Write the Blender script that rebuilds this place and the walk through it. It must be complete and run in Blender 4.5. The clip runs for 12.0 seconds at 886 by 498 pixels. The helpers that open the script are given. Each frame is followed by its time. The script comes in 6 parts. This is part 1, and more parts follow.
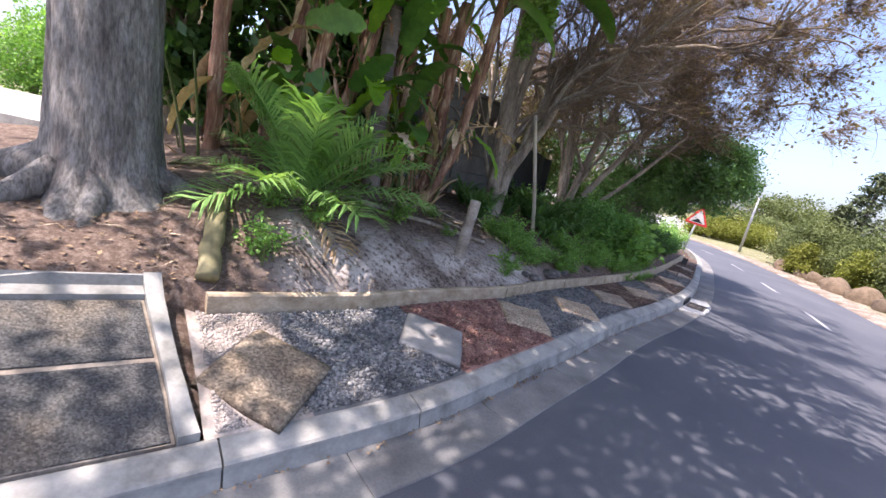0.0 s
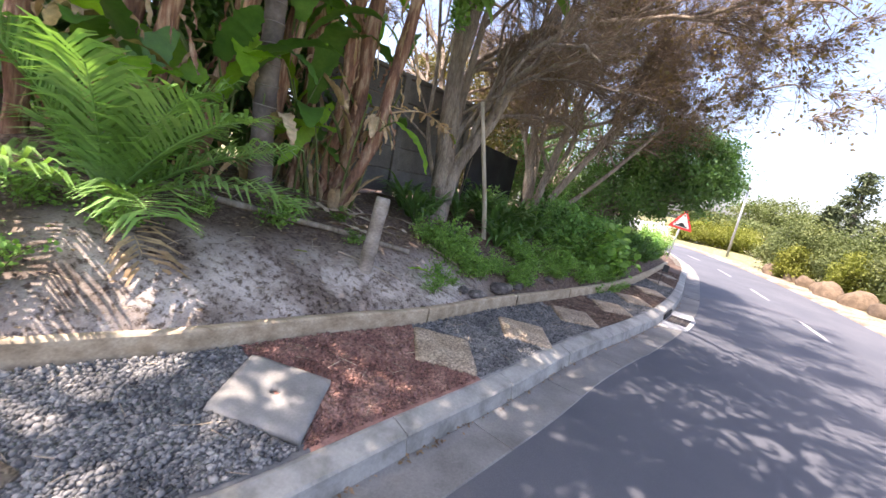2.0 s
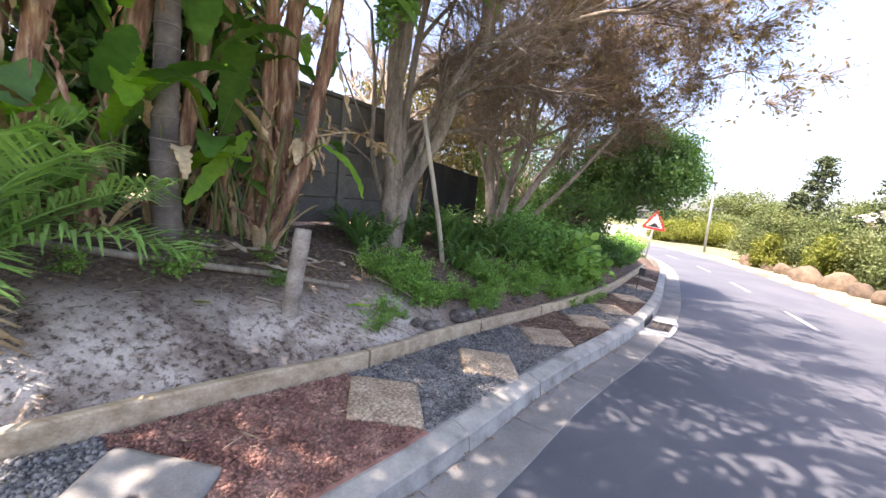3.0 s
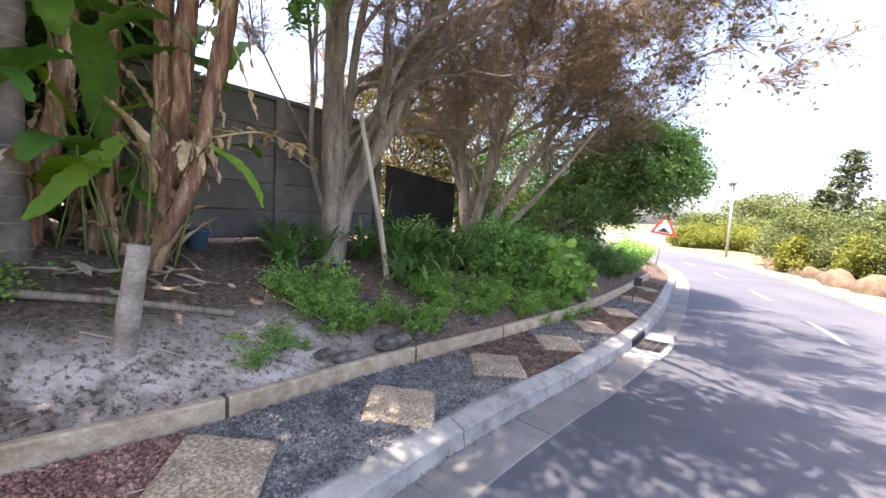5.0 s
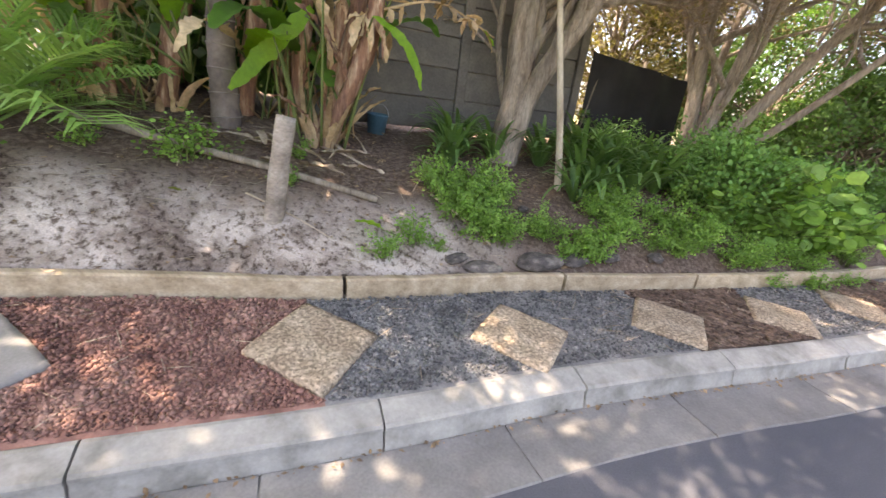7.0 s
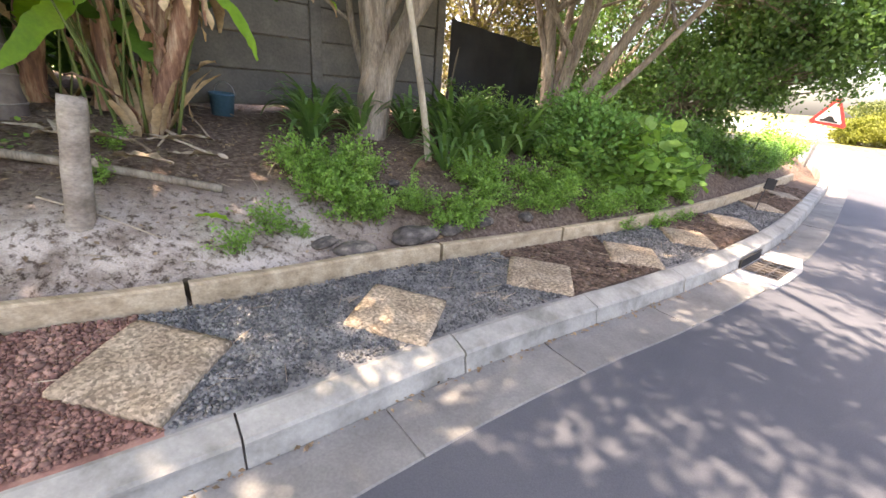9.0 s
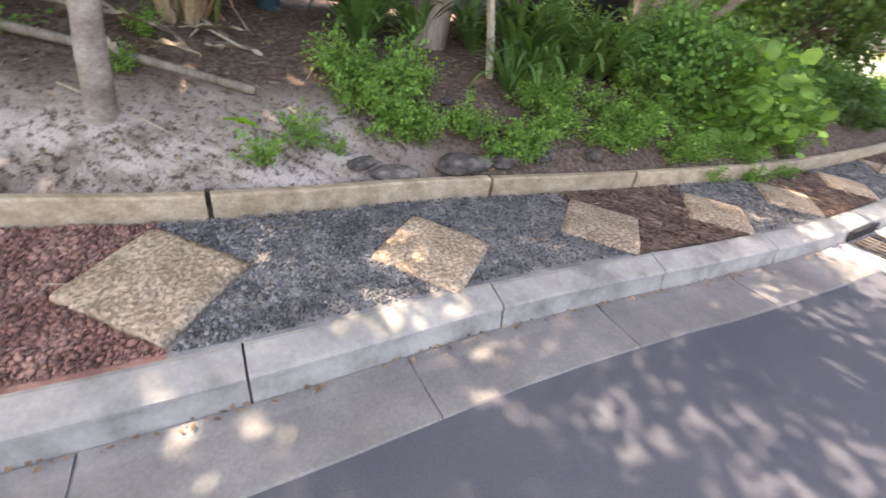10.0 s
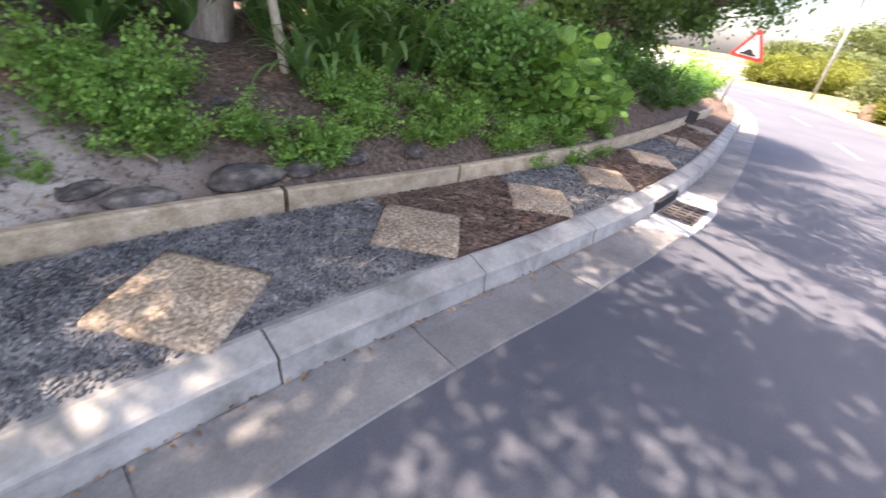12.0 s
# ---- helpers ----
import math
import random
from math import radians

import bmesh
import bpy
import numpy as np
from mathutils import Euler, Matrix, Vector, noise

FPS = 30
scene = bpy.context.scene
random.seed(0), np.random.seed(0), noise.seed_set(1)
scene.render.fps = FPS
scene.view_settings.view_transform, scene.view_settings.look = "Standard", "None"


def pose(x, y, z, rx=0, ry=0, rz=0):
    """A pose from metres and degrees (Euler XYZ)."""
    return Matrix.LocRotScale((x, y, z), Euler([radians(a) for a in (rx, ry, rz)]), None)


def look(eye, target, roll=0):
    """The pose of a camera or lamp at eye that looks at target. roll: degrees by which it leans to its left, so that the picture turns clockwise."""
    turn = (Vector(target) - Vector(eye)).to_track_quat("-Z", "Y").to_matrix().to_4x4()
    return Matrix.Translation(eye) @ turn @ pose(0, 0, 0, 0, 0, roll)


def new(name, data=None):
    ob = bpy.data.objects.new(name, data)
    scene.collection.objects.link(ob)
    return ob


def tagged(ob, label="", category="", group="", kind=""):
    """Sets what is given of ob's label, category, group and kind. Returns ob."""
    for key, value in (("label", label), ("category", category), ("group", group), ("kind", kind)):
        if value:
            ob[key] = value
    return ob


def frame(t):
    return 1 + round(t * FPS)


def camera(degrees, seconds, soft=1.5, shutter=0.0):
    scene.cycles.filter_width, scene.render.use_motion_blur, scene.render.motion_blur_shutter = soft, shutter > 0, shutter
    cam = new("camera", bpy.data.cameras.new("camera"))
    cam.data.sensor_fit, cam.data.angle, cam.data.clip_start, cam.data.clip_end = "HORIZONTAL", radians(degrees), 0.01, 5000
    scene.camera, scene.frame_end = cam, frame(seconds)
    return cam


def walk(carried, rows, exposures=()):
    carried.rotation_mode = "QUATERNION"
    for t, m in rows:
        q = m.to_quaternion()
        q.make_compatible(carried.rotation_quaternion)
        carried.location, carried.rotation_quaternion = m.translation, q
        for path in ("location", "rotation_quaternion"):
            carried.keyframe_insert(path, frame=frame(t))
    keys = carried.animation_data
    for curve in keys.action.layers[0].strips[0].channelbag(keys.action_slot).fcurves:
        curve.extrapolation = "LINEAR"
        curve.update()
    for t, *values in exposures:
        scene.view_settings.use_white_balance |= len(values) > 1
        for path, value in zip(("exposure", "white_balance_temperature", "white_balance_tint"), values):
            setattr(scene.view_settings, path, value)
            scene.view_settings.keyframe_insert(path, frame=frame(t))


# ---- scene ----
cam = camera(93.8, 12.0, 1.5, 0.22)
PATH = [
    (0, (1.751, 1.569, 1.498), (1.65, 3.521, 1.075), 12.3),
    (0.5, (1.927, 1.803, 1.472), (1.784, 3.744, 1.012), 14.5),
    (1, (2.067, 2.074, 1.453), (1.925, 4.016, 0.996), 15.1),
    (1.5, (2.242, 2.324, 1.458), (2.12, 4.278, 1.052), 13.8),
    (2, (2.399, 2.551, 1.439), (2.324, 4.517, 1.076), 11.2),
    (2.5, (2.523, 2.798, 1.437), (2.495, 4.773, 1.123), 8.3),
    (3, (2.719, 2.972, 1.436), (2.701, 4.958, 1.199), 5.3),
    (3.5, (2.939, 3.092, 1.417), (2.97, 5.084, 1.246), 3.2),
    (3.7, (3.006, 3.153, 1.403), (3.049, 5.147, 1.261), 2.5),
    (5.3, (3.57, 3.767, 1.422), (3.316, 5.74, 1.211), 3.8),
    (5.5, (3.598, 3.864, 1.424), (3.211, 5.797, 1.091), 4.5),
    (6, (3.604, 4.032, 1.362), (2.821, 5.76, 0.727), 5.4),
    (6.5, (3.627, 4.106, 1.343), (2.597, 5.651, 0.6), 5.6),
    (7, (3.719, 4.19, 1.347), (2.768, 5.812, 0.664), 7.0),
    (7.5, (3.773, 4.251, 1.332), (2.988, 5.978, 0.698), 6.3),
    (7.7, (3.771, 4.269, 1.326), (3.048, 6.031, 0.716), 5.4),
    (9.5, (3.874, 4.486, 1.275), (3.388, 6.225, 0.415), 4.1),
    (10, (3.788, 4.638, 1.22), (3.147, 6.213, 0.167), 7.9),
    (10.5, (3.77, 4.691, 1.203), (2.824, 6.091, 0.134), 11.5),
    (11, (3.853, 4.843, 1.188), (2.985, 6.251, 0.063), 9.8),
    (11.5, (3.994, 4.952, 1.163), (3.418, 6.533, 0.082), 10.4),
    (12, (4.105, 5.108, 1.166), (3.946, 6.841, 0.18), 8.2),
]
walk(cam, [(t, look(eye, target, roll)) for t, eye, target, roll in PATH],
     [(0.0, 1.45, 6300, 25), (2.5, 2.10, 6900, 24), (5.5, 2.34, 6900, 24), (6.5, 2.60, 8100, 22), (7.5, 2.66, 8200, 22), (10.5, 2.60, 7900, 24), (12.0, 2.36, 7300, 25)])

# ---- world, sun ----
SUN_TO = Vector((-0.42, -0.20, 1.0)).normalized()
world = bpy.data.worlds.new("world")
scene.world = world
world.use_nodes = True
wn = world.node_tree.nodes
sky = wn.new("ShaderNodeTexSky")
sky.sky_type = "NISHITA"
sky.sun_disc = False
sky.sun_elevation = math.asin(SUN_TO.z)
sky.sun_rotation = math.atan2(SUN_TO.x, SUN_TO.y)
sky.air_density, sky.dust_density, sky.ozone_density = 1.0, 3.5, 3.0
world.node_tree.links.new(sky.outputs[0], wn["Background"].inputs[0])
wn["Background"].inputs[1].default_value = 0.15
sun = new("sun", bpy.data.lights.new("sun", "SUN"))
sun.data.energy, sun.data.angle, sun.data.color = 3.9, radians(0.55), (1.0, 0.94, 0.84)
sun.matrix_world = look(Vector((0, 0, 30)), Vector((0, 0, 30)) - SUN_TO)


# ---- materials ----
def ramp_of(nt, src, stops):
    r = nt.nodes.new("ShaderNodeValToRGB")
    while len(r.color_ramp.elements) < len(stops):
        r.color_ramp.elements.new(0.5)
    for e, (p, c) in zip(r.color_ramp.elements, stops):
        e.position, e.color = p, (*c, 1)
    nt.links.new(src, r.inputs[0])
    return r.outputs[0]


def noise_of(nt, scale, detail=4.0, rough=0.6, stretch=None, kind="noise"):
    co = nt.nodes.new("ShaderNodeTexCoord")
    src = co.outputs["Object"]
    if stretch:
        mp = nt.nodes.new("ShaderNodeMapping")
        mp.inputs["Scale"].default_value = stretch
        nt.links.new(src, mp.inputs[0])
        src = mp.outputs[0]
    if kind == "voronoi":
        n = nt.nodes.new("ShaderNodeTexVoronoi")
        n.inputs["Scale"].default_value = scale
        nt.links.new(src, n.inputs["Vector"])
        return n.outputs["Distance"], n.outputs["Color"]
    n = nt.nodes.new("ShaderNodeTexNoise")
    n.inputs["Scale"].default_value, n.inputs["Detail"].default_value, n.inputs["Roughness"].default_value = scale, detail, rough
    nt.links.new(src, n.inputs["Vector"])
    return n.outputs[0], n.outputs[1]


def mix_of(nt, fac, a, b, mode="MIX"):
    m = nt.nodes.new("ShaderNodeMix")
    m.data_type, m.blend_type = "RGBA", mode
    for sock, v in ((m.inputs[0], fac), (m.inputs[6], a), (m.inputs[7], b)):
        if isinstance(v, (int, float)):
            sock.default_value = v
        elif isinstance(v, tuple):
            sock.default_value = (*v, 1)
        else:
            nt.links.new(v, sock)
    return m.outputs[2]


def material(name, big, small, big_scale=2.0, small_scale=40.0, rough=0.9, bump=0.3, bump_dist=0.01, stretch=None, island=0.0,
             object_random=0.0, translucent=0.0, spec=0.3, metallic=0.0, contrast=0.35, voronoi=0.0):
    """big: colour stops of the wide variation; small: grey stops of the grain that multiplies it."""
    m = bpy.data.materials.new(name)
    m.use_nodes = True
    nt = m.node_tree
    b = nt.nodes["Principled BSDF"]
    nb, _ = noise_of(nt, big_scale, 5.0, 0.6, stretch)
    n = len(big)
    col = ramp_of(nt, nb, [(0.5 + contrast * (i / max(1, n - 1) - 0.5), c) for i, c in enumerate(big)])
    ns, _ = noise_of(nt, small_scale, 6.0, 0.7, stretch)
    if voronoi:
        _, vc = noise_of(nt, voronoi, kind="voronoi")
        sep = nt.nodes.new("ShaderNodeSeparateColor")
        nt.links.new(vc, sep.inputs[0])
        col = mix_of(nt, 1.0, col, ramp_of(nt, sep.outputs[0], [(0.0, (0.55,) * 3), (0.5, (0.95,) * 3), (1.0, (1.5,) * 3)]), "MULTIPLY")
    g = ramp_of(nt, ns, [(0.3, (small[0],) * 3), (0.7, (small[1],) * 3)])
    col = mix_of(nt, 1.0, col, g, "MULTIPLY")
    for amount, node, out in ((island, "ShaderNodeNewGeometry", "Random Per Island"), (object_random, "ShaderNodeObjectInfo", "Random")):
        if amount:
            gi = nt.nodes.new(node)
            col = mix_of(nt, 1.0, col, ramp_of(nt, gi.outputs[out], [(0.0, (1 - amount,) * 3), (1.0, (1 + amount, 1 + amount * 0.9, 1 + amount * 0.7))]), "MULTIPLY")
    nt.links.new(col, b.inputs["Base Color"])
    b.inputs["Roughness"].default_value = rough
    b.inputs["Metallic"].default_value = metallic
    b.inputs["Specular IOR Level"].default_value = spec
    if bump:
        bp = nt.nodes.new("ShaderNodeBump")
        bp.inputs["Strength"].default_value, bp.inputs["Distance"].default_value = bump, bump_dist
        nt.links.new(ns, bp.inputs["Height"])
        nt.links.new(bp.outputs[0], b.inputs["Normal"])
    if translucent:
        tr = nt.nodes.new("ShaderNodeBsdfTranslucent")
        mx = nt.nodes.new("ShaderNodeMixShader")
        mx.inputs[0].default_value = translucent
        nt.links.new(mix_of(nt, 1.0, col, (1.5, 1.6, 0.7), "MULTIPLY"), tr.inputs[0])
        nt.links.new(b.outputs[0], mx.inputs[1])
        nt.links.new(tr.outputs[0], mx.inputs[2])
        nt.links.new(mx.outputs[0], nt.nodes["Material Output"].inputs[0])
    return m


M_ASPHALT = material("asphalt", [(0.069, 0.074, 0.086), (0.086, 0.090, 0.101), (0.107, 0.109, 0.118)], (0.80, 1.18), 0.5, 160, 0.8, 0.4, 0.003)
M_KERB = material("kerb_concrete", [(0.196, 0.191, 0.167), (0.318, 0.311, 0.282), (0.399, 0.389, 0.349)], (0.84, 1.08), 5.0, 45, 0.9, 0.35, 0.004, object_random=0.10)
M_GUTTER = material("gutter_concrete", [(0.138, 0.135, 0.128), (0.190, 0.187, 0.177), (0.235, 0.230, 0.216)], (0.8, 1.1), 2.5, 80, 0.9, 0.3, 0.003, object_random=0.10)
M_PALE_CONCRETE = material("pale_concrete", [(0.384, 0.384, 0.366), (0.480, 0.474, 0.444), (0.552, 0.540, 0.504)], (0.85, 1.1), 3.0, 90, 0.9, 0.3, 0.003)
M_SLAB = material("aggregate_slab", [(0.26, 0.195, 0.135), (0.37, 0.29, 0.205), (0.47, 0.385, 0.285)], (0.65, 1.25), 6.0, 60, 0.9, 0.9, 0.008, object_random=0.12, voronoi=90)
M_SLAB_BROWN = material("brown_slab", [(0.14, 0.105, 0.07), (0.21, 0.165, 0.115), (0.29, 0.235, 0.17)], (0.65, 1.25), 5.0, 60, 0.9, 0.9, 0.008, voronoi=90)
M_SLAB_WHITE = material("cast_slab", [(0.190, 0.183, 0.167), (0.257, 0.249, 0.230), (0.315, 0.303, 0.279)], (0.8, 1.1), 5.0, 90, 0.9, 0.5, 0.004)
M_TIMBER = material("pine_timber", [(0.33, 0.255, 0.165), (0.47, 0.375, 0.255), (0.57, 0.475, 0.34)], (0.7, 1.15), 2.0, 14, 0.8, 0.3, 0.004, stretch=(0.5, 6, 6), object_random=0.12)
M_WEATHERED = material("weathered_timber", [(0.168, 0.138, 0.102), (0.276, 0.234, 0.180), (0.396, 0.348, 0.282)], (0.6, 1.2), 3.0, 20, 0.9, 0.5, 0.006, stretch=(4, 4, 0.6))
M_DARK_TIMBER = material("peg_timber", [(0.05, 0.04, 0.03), (0.10, 0.08, 0.06)], (0.7, 1.2), 5, 40, 0.9, 0.4)
M_BARK = material("oak_bark", [(0.188, 0.163, 0.144), (0.312, 0.288, 0.256), (0.438, 0.413, 0.375)], (0.28, 1.3), 3.0, 22, 0.95, 1.0, 0.035, stretch=(2.6, 2.6, 0.6))
M_BARK_PALE = material("shrub_bark", [(0.188, 0.153, 0.118), (0.318, 0.264, 0.206), (0.423, 0.365, 0.295)], (0.5, 1.25), 3.0, 16, 0.95, 0.8, 0.015, stretch=(4, 4, 0.7))
M_TWIG = material("dry_twig", [(0.144, 0.102, 0.072), (0.228, 0.168, 0.120), (0.300, 0.228, 0.168)], (0.7, 1.2), 1.0, 30, 0.95, 0.0, island=0.3)
M_TWIG_LEAF = material("needle_tuft", [(0.130, 0.111, 0.058), (0.195, 0.150, 0.085), (0.273, 0.195, 0.117)], (0.8, 1.2), 0.7, 30, 0.9, 0.0, island=0.35, translucent=0.3)
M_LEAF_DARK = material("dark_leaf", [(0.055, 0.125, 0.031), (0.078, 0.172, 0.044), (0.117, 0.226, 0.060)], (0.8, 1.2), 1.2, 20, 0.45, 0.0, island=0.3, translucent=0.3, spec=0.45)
M_LEAF = material("green_leaf", [(0.113, 0.233, 0.048), (0.180, 0.346, 0.078), (0.284, 0.466, 0.127)], (0.8, 1.2), 1.6, 25, 0.55, 0.0, island=0.3, translucent=0.3, spec=0.35)
M_LEAF_SOFT = material("soft_leaf", [(0.097, 0.227, 0.065), (0.154, 0.324, 0.094), (0.244, 0.438, 0.138)], (0.8, 1.2), 1.6, 25, 0.6, 0.0, island=0.3, translucent=0.3, spec=0.3)
M_LEAF_MID = material("glossy_leaf", [(0.073, 0.162, 0.049), (0.106, 0.218, 0.065), (0.145, 0.268, 0.082)], (0.8, 1.2), 1.2, 20, 0.4, 0.0, island=0.3, translucent=0.3, spec=0.5)
# brighter, yellower leaf green with the sunlight put into the colour
M_LEAF_SUNLIT = material("sunlit_leaf", [(0.143, 0.319, 0.022), (0.198, 0.396, 0.031), (0.286, 0.462, 0.050)], (0.85, 1.15), 2.0, 25, 0.5, 0.0, island=0.2, translucent=0.5, spec=0.4)
M_LEAF_FAR = material("far_leaf", [(0.075, 0.100, 0.035), (0.110, 0.140, 0.050), (0.160, 0.180, 0.070)], (0.8, 1.2), 0.4, 8, 0.7, 0.0, island=0.3, translucent=0.2)
M_LEAF_YELLOW = material("yellow_leaf", [(0.14, 0.165, 0.03), (0.20, 0.21, 0.04)], (0.8, 1.2), 0.6, 8, 0.7, 0.0, island=0.25, translucent=0.3)
M_LEAF_OLIVE = material("olive_leaf", [(0.098, 0.098, 0.039), (0.156, 0.143, 0.065), (0.234, 0.195, 0.104)], (0.8, 1.2), 1.0, 20, 0.8, 0.0, island=0.35, translucent=0.3)
M_CONIFER = material("conifer_leaf", [(0.060, 0.085, 0.040), (0.090, 0.115, 0.055)], (0.8, 1.2), 0.6, 8, 0.8, 0.0, island=0.3)
M_PALM = material("palm_leaflet", [(0.131, 0.261, 0.056), (0.186, 0.345, 0.094), (0.281, 0.437, 0.149)], (0.85, 1.15), 2, 30, 0.5, 0.0, island=0.25, translucent=0.25, spec=0.4)
M_BROAD = material("broad_leaf", [(0.073, 0.182, 0.036), (0.109, 0.255, 0.048), (0.164, 0.328, 0.064)], (0.85, 1.12), 3.0, 25, 0.4, 0.15, 0.004, object_random=0.4, translucent=0.35, spec=0.45)
M_DRY_LEAF = material("dry_leaf", [(0.304, 0.207, 0.117), (0.497, 0.359, 0.221), (0.662, 0.524, 0.359)], (0.7, 1.2), 4.0, 30, 0.9, 0.4, 0.005, object_random=0.25, island=0.2, translucent=0.12)
M_SHEATH = material("banana_sheath", [(0.171, 0.090, 0.065), (0.343, 0.181, 0.116), (0.644, 0.463, 0.312)], (0.6, 1.2), 4.0, 18, 0.85, 0.6, 0.01, stretch=(5, 5, 0.7), object_random=0.25)
M_STEM = material("green_stem", [(0.096, 0.132, 0.036), (0.156, 0.192, 0.060)], (0.8, 1.15), 4, 30, 0.6, 0.2, 0.004)
M_PALM_TRUNK = material("ringed_trunk", [(0.100, 0.078, 0.068), (0.164, 0.133, 0.113), (0.246, 0.204, 0.177)], (0.75, 1.15), 4.0, 25, 0.85, 0.4, 0.005)
M_RING = material("trunk_scar", [(0.192, 0.168, 0.144), (0.300, 0.264, 0.228)], (0.8, 1.1), 6, 40, 0.9, 0.2)
M_LITTER = material("leaf_litter", [(0.125, 0.081, 0.050), (0.250, 0.175, 0.106), (0.375, 0.275, 0.175)], (0.7, 1.2), 5, 40, 0.95, 0.0, island=0.4)
M_STICK = material("dry_stick", [(0.220, 0.160, 0.110), (0.380, 0.310, 0.230), (0.500, 0.430, 0.340)], (0.7, 1.2), 5, 40, 0.95, 0.2, island=0.3)
M_RED_GRAVEL = material("red_gravel", [(0.135, 0.068, 0.057), (0.217, 0.117, 0.097), (0.318, 0.194, 0.158)], (0.8, 1.2), 6, 90, 0.9, 0.3, 0.003, island=0.5)
M_GREY_GRAVEL = material("grey_gravel", [(0.094, 0.097, 0.102), (0.153, 0.156, 0.161), (0.222, 0.224, 0.224)], (0.8, 1.2), 6, 90, 0.9, 0.2, 0.003, island=0.6)
M_MULCH = material("bark_mulch", [(0.088, 0.058, 0.045), (0.135, 0.092, 0.070), (0.189, 0.135, 0.105)], (0.8, 1.2), 6, 90, 0.95, 0.2, 0.003, island=0.5)
M_STONE = material("dark_stone", [(0.054, 0.050, 0.048), (0.144, 0.126, 0.114), (0.336, 0.294, 0.258)], (0.7, 1.2), 1.6, 24, 0.9, 0.6, 0.01, object_random=0.2)
M_FAR_STONE = material("brown_stone", [(0.102, 0.074, 0.050), (0.180, 0.134, 0.091)], (0.7, 1.2), 2.0, 12, 0.95, 0.6, 0.03, object_random=0.25)
M_WALL = material("wall_panel", [(0.103, 0.100, 0.094), (0.158, 0.152, 0.138), (0.227, 0.213, 0.186)], (0.75, 1.15), 1.5, 40, 0.95, 0.4, 0.005, object_random=0.12)
M_CLOTH = material("shade_cloth", [(0.012, 0.012, 0.013), (0.03, 0.03, 0.03)], (0.7, 1.2), 2.0, 200, 0.7, 0.3, 0.002)
M_PLASTER = material("plaster", [(0.55, 0.50, 0.42), (0.66, 0.61, 0.52)], (0.92, 1.05), 0.6, 20, 0.95, 0.1)
M_WHITE = material("white_paint", [(0.70, 0.70, 0.68), (0.80, 0.80, 0.78)], (0.92, 1.04), 1.5, 40, 0.7, 0.05)
M_ROOF = material("roof_tile", [(0.28, 0.25, 0.22), (0.36, 0.33, 0.29)], (0.8, 1.1), 1.0, 12, 0.9, 0.2)
M_WORN = material("worn_marking", [(0.16, 0.16, 0.16), (0.34, 0.34, 0.33), (0.42, 0.42, 0.40)], (0.6, 1.2), 5, 60, 0.85, 0.2)
M_RED = material("red_paint", [(0.50, 0.03, 0.03), (0.58, 0.05, 0.04)], (0.9, 1.05), 3, 40, 0.5, 0.0)
M_BLACK = material("black_paint", [(0.012, 0.012, 0.012), (0.02, 0.02, 0.02)], (0.9, 1.1), 3, 40, 0.6, 0.0)
M_STEEL = material("galvanised_steel", [(0.34, 0.34, 0.34), (0.44, 0.44, 0.44)], (0.85, 1.1), 4, 40, 0.5, 0.1, 0.002, metallic=0.6)
M_IRON = material("cast_iron", [(0.07, 0.06, 0.055), (0.13, 0.115, 0.10)], (0.7, 1.2), 8, 60, 0.7, 0.3, 0.003, metallic=0.3)
# near-black that paints the shade inside holes
M_HOLE_SHADE = material("hole_shade", [(0.02, 0.02, 0.02), (0.03, 0.03, 0.03)], (0.9, 1.1), 4, 40, 0.95, 0.0)
M_GLASS_DARK = material("window_pane", [(0.03, 0.035, 0.04), (0.05, 0.055, 0.06)], (0.95, 1.05), 1, 10, 0.15, 0.0, spec=0.5)


